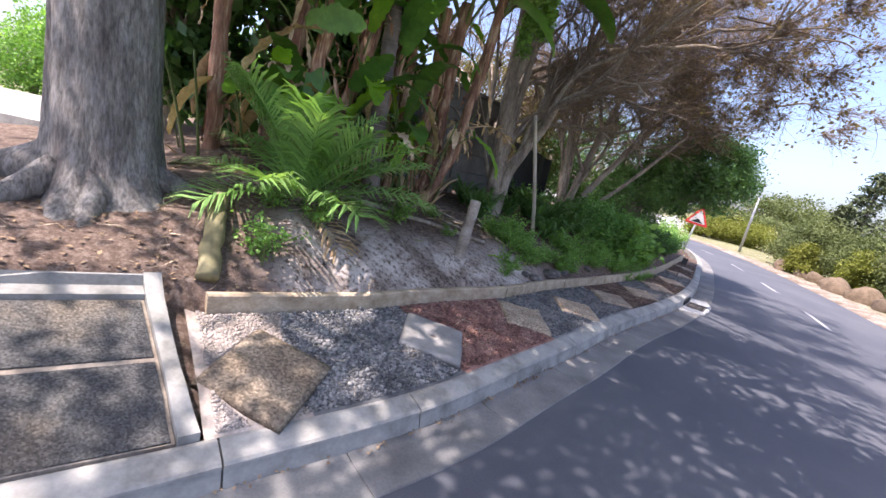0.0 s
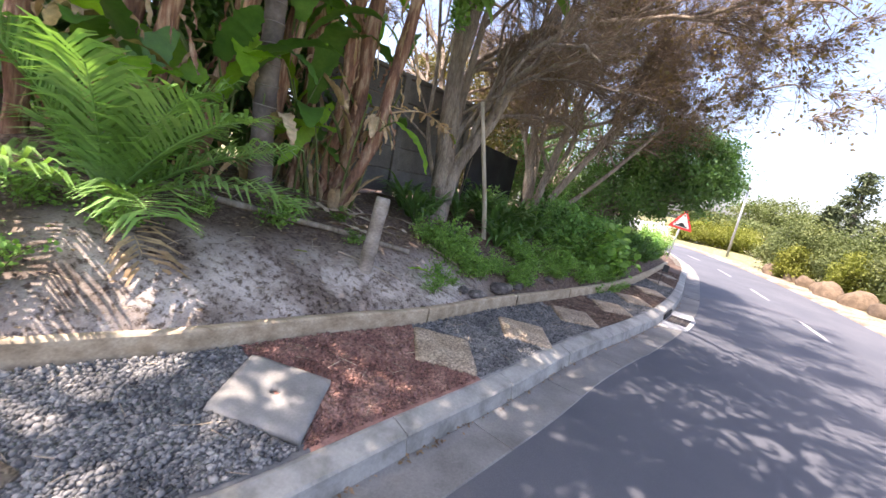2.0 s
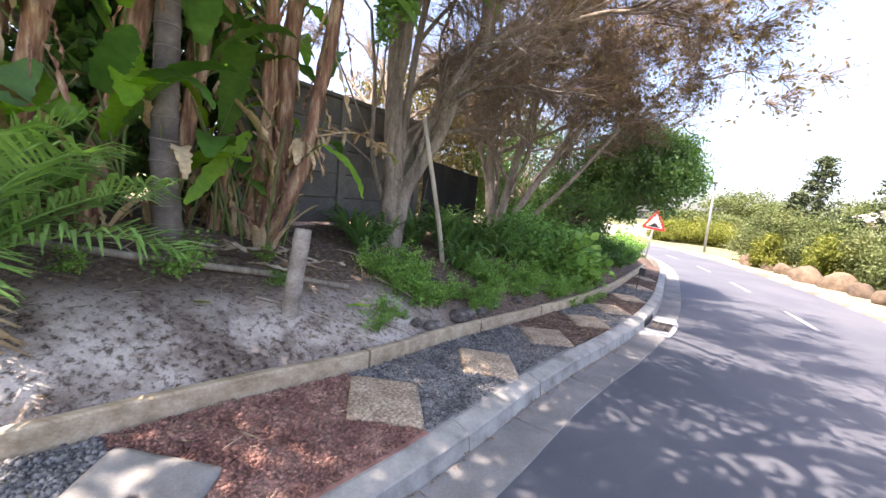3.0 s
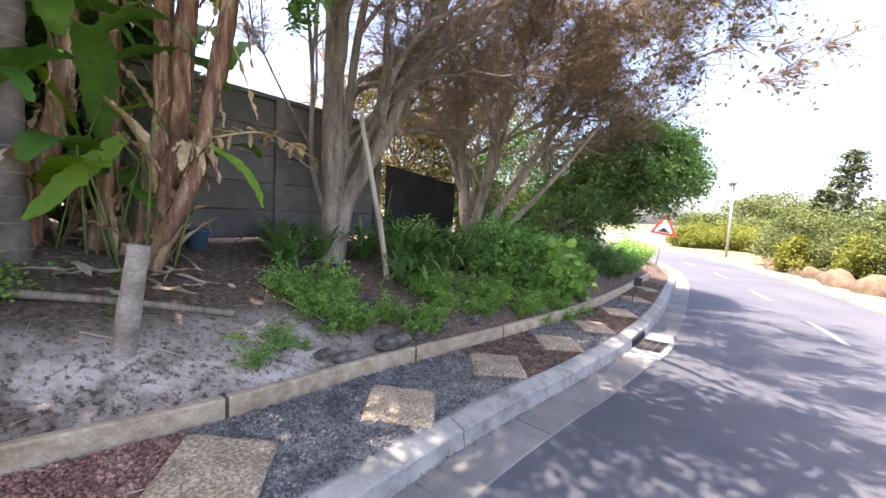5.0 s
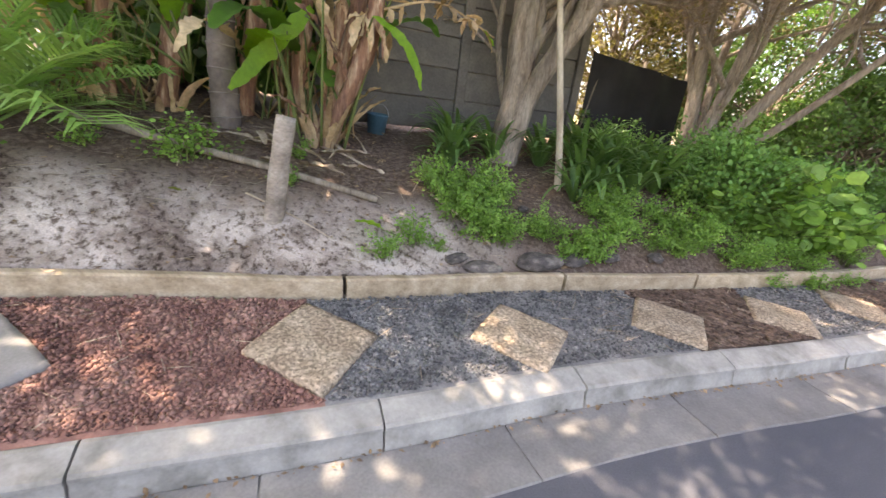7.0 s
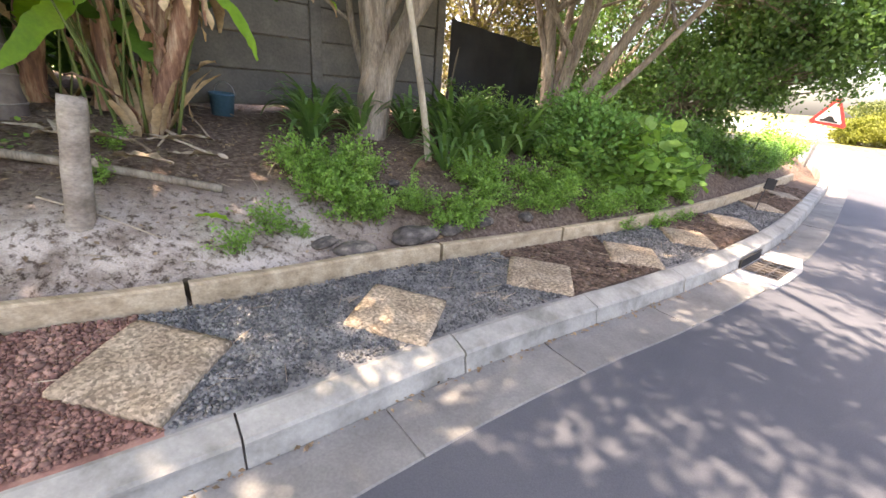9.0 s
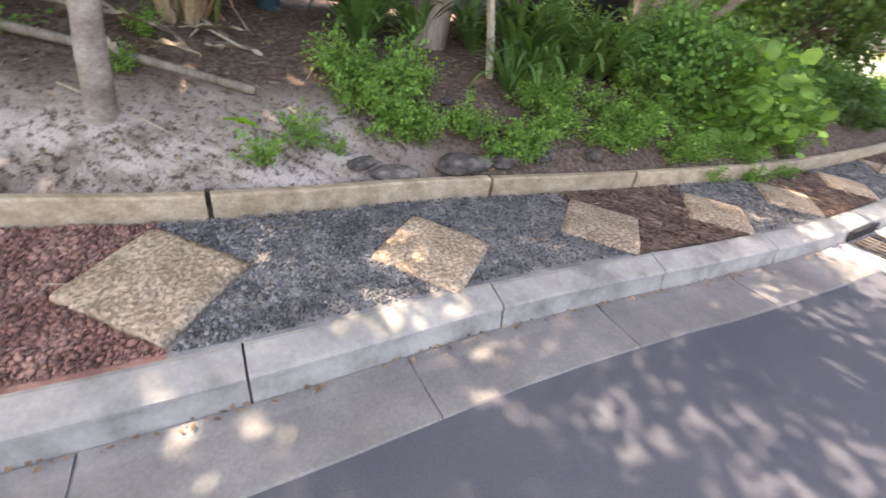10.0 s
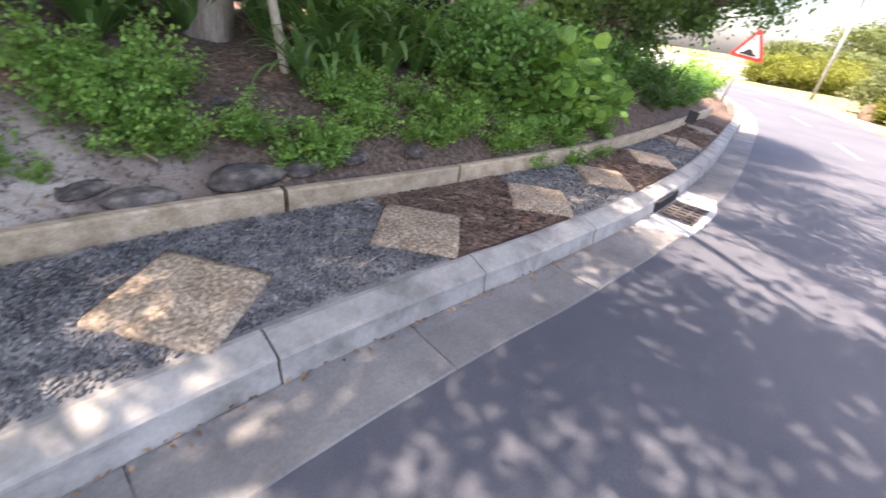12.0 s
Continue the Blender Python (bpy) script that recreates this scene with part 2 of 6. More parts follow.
def sand_material():
    """Pale sand with dark humus, litter stains and, further off, dry grass."""
    m = bpy.data.materials.new("sandy_ground")
    m.use_nodes = True
    nt = m.node_tree
    b = nt.nodes["Principled BSDF"]
    at = nt.nodes.new("ShaderNodeAttribute")
    at.attribute_name = "kind_of_soil"
    sep = nt.nodes.new("ShaderNodeSeparateColor")
    nt.links.new(at.outputs["Color"], sep.inputs[0])
    n1, _ = noise_of(nt, 3.2, 8.0, 0.7)
    n2, _ = noise_of(nt, 26.0, 8.0, 0.75)
    n3, _ = noise_of(nt, 140.0, 4.0, 0.7)
    sand = ramp_of(nt, n1, [(0.36, (0.18, 0.14, 0.115)), (0.46, (0.36, 0.305, 0.26)), (0.56, (0.58, 0.51, 0.45)), (0.72, (0.72, 0.65, 0.58))])
    humus = ramp_of(nt, n2, [(0.32, (0.055, 0.038, 0.028)), (0.5, (0.15, 0.105, 0.08)), (0.70, (0.31, 0.245, 0.195))])
    grass = ramp_of(nt, n1, [(0.35, (0.10, 0.12, 0.045)), (0.5, (0.18, 0.18, 0.08)), (0.65, (0.33, 0.29, 0.20))])
    spots = ramp_of(nt, n2, [(0.40, (0.25, 0.215, 0.19)), (0.50, (0.92, 0.91, 0.9)), (0.72, (1.25, 1.22, 1.18))])
    sand = mix_of(nt, 1.0, sand, spots, "MULTIPLY")
    wob = nt.nodes.new("ShaderNodeMath")
    wob.operation = "MULTIPLY_ADD"
    nt.links.new(n2, wob.inputs[0])
    wob.inputs[1].default_value = 0.9
    nt.links.new(sep.outputs[0], wob.inputs[2])
    edge = ramp_of(nt, wob.outputs[0], [(0.72, (0, 0, 0)), (1.05, (1, 1, 1))])
    col = mix_of(nt, edge, sand, humus)
    col = mix_of(nt, sep.outputs[1], col, grass)
    col = mix_of(nt, 1.0, col, ramp_of(nt, n3, [(0.3, (0.78,) * 3), (0.7, (1.15,) * 3)]), "MULTIPLY")
    nt.links.new(col, b.inputs["Base Color"])
    b.inputs["Roughness"].default_value = 0.97
    b.inputs["Specular IOR Level"].default_value = 0.15
    bp = nt.nodes.new("ShaderNodeBump")
    bp.inputs["Strength"].default_value, bp.inputs["Distance"].default_value = 0.7, 0.02
    nt.links.new(n2, bp.inputs["Height"])
    nt.links.new(bp.outputs[0], b.inputs["Normal"])
    return m


M_SAND = sand_material()


M_JOINT = material("sandy_joint", [(0.200, 0.163, 0.125), (0.338, 0.288, 0.225)], (0.7, 1.2), 5, 60, 0.95, 0.3)
M_CRUMB = material("sand_crumb", [(0.240, 0.198, 0.168), (0.360, 0.312, 0.270), (0.480, 0.420, 0.372)], (0.7, 1.2), 5, 60, 0.95, 0.3, island=0.35)
M_PEBBLE = material("pebble_aggregate", [(0.045, 0.045, 0.045), (0.077, 0.076, 0.070), (0.173, 0.140, 0.100)], (0.6, 1.3), 2.0, 90, 0.9, 0.8, 0.005, voronoi=130, contrast=0.45)


# ---- mesh helpers ----
def mesh_of(name, verts, faces, mat, smooth=False):
    me = bpy.data.meshes.new(name)
    v = np.asarray(verts, dtype=np.float32).reshape(-1, 3)
    f = np.asarray(faces, dtype=np.int32)
    me.vertices.add(len(v))
    me.vertices.foreach_set("co", v.ravel())
    k = f.shape[1]
    me.loops.add(f.size)
    me.loops.foreach_set("vertex_index", f.ravel())
    me.polygons.add(len(f))
    me.polygons.foreach_set("loop_start", np.arange(0, f.size, k, dtype=np.int32))
    if smooth:
        me.polygons.foreach_set("use_smooth", np.ones(len(f), dtype=bool))
    me.materials.append(mat)
    me.update(calc_edges=True)
    return me


def part(name, data, mat=None, parent=None, label=""):
    """Links a mesh, a bmesh or an array pair as one object under a thing or a part."""
    if isinstance(data, bmesh.types.BMesh):
        me = bpy.data.meshes.new(name)
        data.to_mesh(me)
        data.free()
        me.materials.append(mat)
    elif isinstance(data, tuple):
        me = mesh_of(name, *data[:2], mat, len(data) > 2 and data[2])
    else:
        me = data
    ob = new(name, me)
    if parent:
        ob.parent = parent
    if name in ("branchwork", "upper_branchwork", "twig_mass", "twig_spray", "limbwork"):
        ob["kind"] = "stuff"
    if label:
        ob["label"] = label
    return ob


def join(*pieces):
    """Joins (verts, faces) arrays of one face size."""
    vs, fs, n = [], [], 0
    for v, f in ((p[0], p[1]) for p in pieces):
        v = np.asarray(v, dtype=float).reshape(-1, 3)
        vs.append(v)
        fs.append(np.asarray(f, dtype=int) + n)
        n += len(v)
    return np.concatenate(vs), np.concatenate(fs)


def tube(points, radii, sides=8, cap=True, lump=0.0, seed=0):
    """A tapered tube along points, as quads."""
    p = np.asarray(points, dtype=float)
    r = np.asarray(radii, dtype=float)
    n = len(p)
    t = np.gradient(p, axis=0)
    t /= np.linalg.norm(t, axis=1)[:, None] + 1e-9
    ref = np.array([0.0, 0.0, 1.0]) if abs(t[0][2]) < 0.9 else np.array([1.0, 0.0, 0.0])
    u = np.cross(t, ref)
    u /= np.linalg.norm(u, axis=1)[:, None] + 1e-9
    w = np.cross(t, u)
    a = np.arange(sides) * 2 * np.pi / sides
    rr = r[:, None] * np.ones(sides)
    if lump:
        g = np.random.default_rng(seed)
        rr = rr * (1 + lump * g.standard_normal((n, sides)) * 0.6 + lump * 0.6 * g.standard_normal(sides))
    v = p[:, None, :] + rr[:, :, None] * (np.cos(a)[None, :, None] * u[:, None, :] + np.sin(a)[None, :, None] * w[:, None, :])
    v = v.reshape(-1, 3)
    i = np.arange(n - 1)[:, None] * sides
    j = np.arange(sides)[None, :]
    k = (j + 1) % sides
    f = np.stack([i + j, i + k, i + sides + k, i + sides + j], -1).reshape(-1, 4)
    if cap:
        v = np.concatenate([v, p[:1], p[-1:]])
        c0, c1 = len(v) - 2, len(v) - 1
        h = sides // 2
        f0 = np.array([[c0, (2 * q + 2) % sides, 2 * q + 1, 2 * q] for q in range(h)])
        b = (n - 1) * sides
        f1 = np.array([[c1, b + 2 * q, b + 2 * q + 1, b + (2 * q + 2) % sides] for q in range(h)])
        if sides % 2 == 0:
            f = np.concatenate([f, f0, f1])
    return v, f


def smooth_line(points, n):
    """Catmull-Rom through points, n samples."""
    p = np.asarray(points, dtype=float)
    q = np.concatenate([[2 * p[0] - p[1]], p, [2 * p[-1] - p[-2]]])
    t = np.linspace(0, len(p) - 1 - 1e-6, n)
    i = t.astype(int)
    u = (t - i)[:, None]
    a, b, c, d = q[i], q[i + 1], q[i + 2], q[i + 3]
    return 0.5 * (2 * b + (c - a) * u + (2 * a - 5 * b + 4 * c - d) * u ** 2 + (3 * b - a - 3 * c + d) * u ** 3)


def box_bm(sx, sy, sz, bevel=0.0, segments=2, jitter=0.0, rng=None):
    """A box on z = 0, bevelled."""
    bm = bmesh.new()
    bmesh.ops.create_cube(bm, size=1.0)
    bmesh.ops.scale(bm, vec=(sx, sy, sz), verts=bm.verts)
    bmesh.ops.translate(bm, vec=(0, 0, sz / 2), verts=bm.verts)
    if bevel:
        bmesh.ops.bevel(bm, geom=bm.edges[:], offset=bevel, segments=segments, affect="EDGES", profile=0.6)
    if jitter:
        for v in bm.verts:
            v.co += Vector([rng.uniform(-jitter, jitter) for _ in range(3)])
    return bm


def rand_rot(rng, n, flat=0.0):
    """Random rotations; flat 1 keeps the local z up."""
    yaw = rng.uniform(0, 2 * np.pi, n)
    tilt = rng.uniform(0, np.pi, n) * (1 - flat) + rng.normal(0, 0.35, n) * flat
    axis = rng.uniform(0, 2 * np.pi, n)
    cy, sy, ct, st = np.cos(yaw), np.sin(yaw), np.cos(tilt), np.sin(tilt)
    ca, sa = np.cos(axis), np.sin(axis)
    z = np.zeros(n)
    o = np.ones(n)
    rz = np.stack([np.stack([cy, -sy, z], -1), np.stack([sy, cy, z], -1), np.stack([z, z, o], -1)], 1)
    ra = np.stack([np.stack([ca, -sa, z], -1), np.stack([sa, ca, z], -1), np.stack([z, z, o], -1)], 1)
    rx = np.stack([np.stack([o, z, z], -1), np.stack([z, ct, -st], -1), np.stack([z, st, ct], -1)], 1)
    return ra @ rx @ rz


def scatter(template, faces, places, rots, scales):
    """Copies of a small template as one array pair."""
    t = np.asarray(template, dtype=float)
    n = len(places)
    v = np.einsum("nij,kj->nki", rots, t) * np.asarray(scales).reshape(n, 1, -1) + np.asarray(places)[:, None, :]
    f = (np.asarray(faces)[None] + (np.arange(n) * len(t))[:, None, None]).reshape(-1, len(faces[0]))
    return v.reshape(-1, 3), f


LEAF_V = [(0, 0, 0), (0.28, 0.45, 0.06), (0, 1, -0.05), (-0.28, 0.45, 0.06), (0, 0.5, 0)]
LEAF_F = [(0, 1, 2, 4), (0, 4, 2, 3)]
ROUND_V = [(0, 0, 0), (0.42, 0.25, 0.05), (0.45, 0.7, 0.05), (0, 1, -0.03), (-0.45, 0.7, 0.05), (-0.42, 0.25, 0.05)]
ROUND_F = [(0, 1, 2, 3), (0, 3, 4, 5)]
ICO = [(0, 0, 1), (0.9, 0, 0.35), (0.28, 0.85, 0.35), (-0.73, 0.53, 0.35), (-0.73, -0.53, 0.35), (0.28, -0.85, 0.35), (0.2, 0.1, -0.7)]
ICO_F = [(0, 1, 2), (0, 2, 3), (0, 3, 4), (0, 4, 5), (0, 5, 1), (6, 2, 1), (6, 3, 2), (6, 4, 3), (6, 5, 4), (6, 1, 5)]

# ---- the line of the kerb, and heights ----
KERB_PTS = [(-14, -7.5), (-6.5, -2.8), (-2.6, 0.05), (-0.9, 1.35), (0.64, 2.66), (1.02, 3.0), (1.73, 3.68), (2.325, 4.44), (2.951, 5.242), (3.521, 6.04), (4.06, 6.70), (4.51, 7.22),
            (5.40, 8.37), (6.35, 9.85), (7.52, 12.0), (8.65, 14.2), (9.55, 16.4), (10.1, 18.6), (10.2, 21.5), (9.4, 25.5), (7.2, 30.5), (2.5, 38), (-8, 50), (-30, 70)]
FAR_PTS = [(-6, -15), (1, -6), (5.6, 0.0), (8.7, 5.2), (10.9, 9.9), (12.5, 14.0), (13.9, 18.6), (14.8, 23), (15.0, 28), (13.2, 35), (8, 44), (-2, 56), (-24, 76)]


class Line:
    def __init__(self, pts, n=2400):
        self.p = smooth_line(pts, n)
        seg = np.linalg.norm(np.diff(self.p, axis=0), axis=1)
        self.s = np.concatenate([[0], np.cumsum(seg)])
        t = np.gradient(self.p, axis=0)
        self.t = t / np.linalg.norm(t, axis=1)[:, None]
        self.n = np.stack([-self.t[:, 1], self.t[:, 0]], -1)

    def at(self, s, d=0.0):
        """Plan position at s along the line, d to its left."""
        s = np.asarray(s, dtype=float)
        c = np.stack([np.interp(s, self.s, self.p[:, k]) for k in (0, 1)], -1)
        m = np.stack([np.interp(s, self.s, self.n[:, k]) for k in (0, 1)], -1)
        return c + m * np.asarray(d, dtype=float)[..., None]

    def find(self, xy):
        """s and left offset d of plan points."""
        xy = np.asarray(xy, dtype=float).reshape(-1, 2)
        out = np.empty((len(xy), 2))
        sub = slice(None, None, 4)
        for a in range(0, len(xy), 4000):
            q = xy[a:a + 4000]
            d2 = ((q[:, None, :] - self.p[None, sub]) ** 2).sum(-1)
            i = d2.argmin(1) * 4
            for _ in range(2):
                rel = q - self.p[i]
                ds = (rel * self.t[i]).sum(1)
                i = np.clip(np.searchsorted(self.s, self.s[i] + ds), 0, len(self.s) - 1)
            rel = q - self.p[i]
            out[a:a + 4000, 0] = self.s[i] + (rel * self.t[i]).sum(1)
            side = np.sign((rel * self.n[i]).sum(1))
            out[a:a + 4000, 1] = side * np.linalg.norm(rel, axis=1)
        return out[:, 0], out[:, 1]

    def angle(self, s):
        k = np.clip(np.searchsorted(self.s, s), 0, len(self.s) - 1)
        return math.atan2(self.t[k, 1], self.t[k, 0])


KERB = Line(KERB_PTS)
FAR = Line(FAR_PTS)
S0 = float(KERB.find([(1.02, 3.0)])[0][0])      # joint of the kerb beside the paved square
KERB_BACK = 0.125
SK = np.array([-30, -1.2, -0.25, 0.0, 0.9, 1.8, 2.8, 3.8, 4.7, 6.0, 9.0, 13.0, 60]) + S0
VERGE_FRONT = np.array([.19, .19, .19, .19, .185, .175, .155, .14, .135, .135, .135, .135, .135])
VERGE_BACK = np.array([.54, .54, .50, .385, .34, .30, .26, .20, .18, .18, .18, .18, .18])
BANK_FOOT = np.array([.54, .54, .515, .51, .45, .355, .26, .195, .18, .18, .18, .18, .18])
BEAM_D = np.array([1.0, .95, .93, .86, .88, .875, .80, .86, .84, .80, .66, .42, .42])


def beam_d(s):
    return np.interp(s, SK, BEAM_D)


def height(x, y, rough=True):
    """The height of the soil, gravel and far ground."""
    x, y = np.broadcast_arrays(np.asarray(x, dtype=float), np.asarray(y, dtype=float))
    shape = x.shape
    xy = np.stack([x.ravel(), y.ravel()], -1)
    s, d = KERB.find(xy)
    zf, zb, bd = np.interp(s, SK, VERGE_FRONT), np.interp(s, SK, VERGE_BACK), beam_d(s)
    k = np.clip((d - KERB_BACK) / (bd - KERB_BACK), 0, 1)
    z = zf + (zb - zf) * k
    z = np.where(d < 0.30, 0.142 + (z - 0.142) * np.clip((d - 0.10) / 0.20, 0, 1), z)
    e = d - bd
    bank = np.interp(e, [0, 0.10, 0.3, 0.6, 1.0, 1.5, 2.2, 4, 9, 30], [0.0, 0.06, 0.19, 0.36, 0.50, 0.59, 0.72, 0.8, 0.6, 0.3])
    fade = np.interp(s - S0, [9, 14, 22], [1.0, 0.55, 0.35])
    early = np.interp(s - S0, [-3, -0.6, 0.5], [0.25, 0.55, 1.0])
    foot = zb + (np.interp(s, SK, BANK_FOOT) - zb) * np.clip(e / 0.45, 0, 1)
    z = np.where(e > 0, foot + 0.05 + bank * fade * early, z)
    if rough:
        z = np.where((d < bd + 0.05) & (s > S0 - 3.0), np.minimum(z, zb) - 0.05, z)
        z = np.where(d < 0.24, -0.10, z)
    z = np.where(d < 0.02, -0.10, z)
    _, fd = FAR.find(xy)
    far = np.interp(-fd, [0, 0.4, 3, 12, 60, 300], [-0.22, -0.12, -0.18, -0.35, -0.8, -1.0])
    z = np.where((d < 0) & (fd < 0), far, z)
    z = np.where((d < 0) & (fd >= 0), -0.35, z)
    if rough:
        lump = np.array([noise.noise((a * 2.2, b * 2.2, 0.3)) * 0.025 + noise.noise((a * 7, b * 7, 5.1)) * 0.010 for a, b in xy]) if len(xy) < 200000 else 0
        z = z + lump * np.clip(e / 0.15, 0, 1)
    return z.reshape(shape)


def ground_at(x, y):
    return float(height(np.array([x]), np.array([y]))[0])


# ---- ground ----
def build_ground():
    gx = np.concatenate([[-900, -500, -250, -120, -60, -35, -22, -15, -11], np.arange(-8, -2.5, 0.3), np.arange(-2.5, 5.0, 0.06), np.arange(5.0, 10, 0.16), np.arange(10, 20, 0.5),
                         [22, 26, 32, 40, 60, 100, 180, 350, 600, 900]])
    gy = np.concatenate([[-900, -500, -250, -120, -60, -30, -15, -8, -4, -2], np.arange(-1, 2.6, 0.3), np.arange(2.6, 9.5, 0.06), np.arange(9.5, 18, 0.16), np.arange(18, 32, 0.6),
                         [34, 38, 44, 52, 62, 80, 110, 180, 350, 600, 900]])
    X, Y = np.meshgrid(gx, gy)
    Z = height(X, Y)
    nx, ny = len(gx), len(gy)
    v = np.stack([X, Y, Z], -1).reshape(-1, 3)
    i = (np.arange(ny - 1)[:, None] * nx + np.arange(nx - 1)[None]).ravel()
    me = mesh_of("ground", v, np.stack([i, i + 1, i + nx + 1, i + nx], -1), M_SAND, True)
    s, d = KERB.find(v[:, :2])
    e = d - beam_d(s)
    u = s - S0
    dark = np.interp(e, [0, 0.25, 0.55, 0.8, 1.2, 3], [0.30, 0.22, 0.36, 0.62, 0.95, 1.0])
    dark = dark + np.interp(u, [-3, -0.8, 0.2, 0.6, 3.6, 4.3, 5, 8], [0.5, 0.45, 0.35, 0.0, 0.02, 0.35, 0.55, 0.6])
    _, fd = FAR.find(v[:, :2])
    grass = np.where((d < 0) & (fd < 0), np.interp(-fd, [0, 0.7, 1.6, 40], [0.05, 0.15, 0.9, 1.0]), np.interp(d, [5, 9], [0, 0.9]))
    dark = np.where((d < 0) & (fd < 0), 0.42, dark)
    at = me.color_attributes.new("kind_of_soil", "FLOAT_COLOR", "POINT")
    at.data.foreach_set("color", np.stack([np.clip(dark, 0, 1), np.clip(grass, 0, 1), 0 * d, 0 * d + 1], -1).astype(np.float32).ravel())
    tagged(new("ground", me), "sandy bank with dark leaf litter and dry grass verge", "ground", kind="structure")


build_ground()
GUT = 0.325                                       # outer edge of the gutter from the kerb's arris


def road_z(w):
    return 0.0 - 0.16 * w


def build_road():
    n, k = 500, 14
    ss = np.linspace(2, KERB.s[-1] - 2, n)
    a = KERB.at(ss, -GUT)
    fs, _ = FAR.find(a)
    b = FAR.at(fs, 0.0)
    w = np.linspace(0, 1, k)
    xy = a[:, None] * (1 - w[None, :, None]) + b[:, None] * w[None, :, None]
    z = np.broadcast_to(road_z(w)[None], (n, k)) + 0.0
    v = np.concatenate([xy, z[..., None]], -1).reshape(-1, 3)
    i = (np.arange(n - 1)[:, None] * k + np.arange(k - 1)[None]).ravel()
    part("road", (v, np.stack([i, i + 1, i + k + 1, i + k], -1)[:, ::-1], True), M_ASPHALT)
    tagged(bpy.data.objects["road"], "dark grey asphalt road curving past the verge", "road", kind="structure")
    return ss, a, b


ROAD_S, ROAD_A, ROAD_B = build_road()


def build_marks():
    """Worn white dashes along the middle of the road."""
    pts = np.array([(6.2, 4.3), (7.9, 7.74), (9.0, 10.2), (10.2, 13.5), (11.6, 18.0), (12.4, 23), (12.2, 28)])
    ln = Line(pts, 800)
    holder = tagged(new("lane_marking"), "worn white dashed centre line on the asphalt", "road marking", kind="structure")
    holder.location = (0, 0, 0)
    s0 = float(ln.find([(8.8, 9.6)])[0][0])
    for c in (-0.2, 3.3, 6.8, 10.4):
        s = np.linspace(s0 + c, s0 + c + 1.45, 8)
        if s[0] < 0 or s[-1] > ln.s[-1]:
            continue
        l, r = ln.at(s, 0.04), ln.at(s, -0.04)
        z = np.array([road_mid_z(q) for q in ln.at(s)]) + 0.006
        v = np.concatenate([np.column_stack([l, z]), np.column_stack([r, z])])
        i = np.arange(7)
        part("dash", (v, np.stack([i, i + 8, i + 9, i + 1], -1)), M_WORN, holder)


def road_mid_z(q):
    _, dk = KERB.find([q])
    _, df = FAR.find([q])
    a, b = abs(dk[0]) - GUT, abs(df[0])
    return road_z(a / max(a + b, 1e-6))


build_marks()


# ---- kerb, gutter ----
def sweep(s0, s1, prof, n):
    """A closed profile of (d, z) swept along the kerb line, with end caps, about the middle of its run."""
    s = np.linspace(s0, s1, n)
    k = len(prof)
    v = np.concatenate([np.column_stack([KERB.at(q, np.array([p[0] for p in prof])), [p[1] for p in prof]]) for q in s[:, None] * np.ones(k)])
    f = [(i * k + j, i * k + (j + 1) % k, (i + 1) * k + (j + 1) % k, (i + 1) * k + j) for i in range(n - 1) for j in range(k)]
    bm = bmesh.new()
    vs = [bm.verts.new(p) for p in v]
    for q in f:
        bm.faces.new([vs[i] for i in q])
    bm.faces.new(vs[:k][::-1])
    bm.faces.new(vs[-k:])
    bmesh.ops.recalc_face_normals(bm, faces=bm.faces)
    return bm


def build_kerb():
    rng = random.Random(3)
    kerb = tagged(new("kerb"), "pale concrete kerb stones with dark joints and stains", "kerb", kind="structure")
    gutter = tagged(new("gutter"), "grey concrete gutter strip along the kerb", "gutter", kind="structure")
    s = S0 - 6.05
    sd = float(KERB.find([(5.62, 8.5)])[0][0])
    while s < S0 + 24:
        gap = 0.0045
        dz, dd = rng.uniform(-.003, .003), rng.uniform(-.004, .004)
        near = -2 < s - S0 < 9
        prof = [(-0.035 + dd, -0.12), (-0.030 + dd, 0.0), (-0.010 + dd, 0.094 + dz), (-0.018 + dd, 0.098 + dz), (-0.016 + dd, 0.110 + dz), (-0.004 + dd, 0.121 + dz), (0.095 + dd, 0.150 + dz), (0.118 + dd, 0.148 + dz), (0.125 + dd, 0.138 + dz), (0.125 + dd, -0.12)]
        part("kerb_stone", sweep(s + gap, s + 1.0 - gap, prof, 6 if near else 4), M_KERB, kerb)
        s += 1.0
    s = S0 - 6.5
    while s < S0 + 24:
        dz = rng.uniform(-.002, .002)
        if abs(s + 0.5 - sd) > 0.52:
            prof = [(-0.028, -0.1), (-0.031, 0.012 + dz), (-0.10, 0.004 + dz), (-GUT + 0.006, 0.008 + dz), (-GUT, 0.002 + dz), (-GUT, -0.1)]
            part("gutter_slab", sweep(s + 0.004, s + 1.0 - 0.004, prof, 4), M_GUTTER, gutter)
        s += 1.0
    # dark mortar under the joints
    prof = [(-0.022, -0.11), (-0.018, 0.0), (0.006, 0.095), (0.02, 0.114), (0.11, 0.132), (0.11, -0.11)]
    part("joint_mortar", sweep(S0 - 6, S0 + 24, prof, 90), M_STONE, kerb)
    prof = [(-0.03, -0.11), (-0.031, 0.0), (-GUT + 0.005, 0.0), (-GUT + 0.005, -0.11)]
    part("gutter_bed", sweep(S0 - 6, sd - 0.5, prof, 60), M_GUTTER, gutter)
    part("gutter_bed", sweep(sd + 0.5, S0 + 24, prof, 60), M_GUTTER, gutter)
    return sd


S_DRAIN = build_kerb()


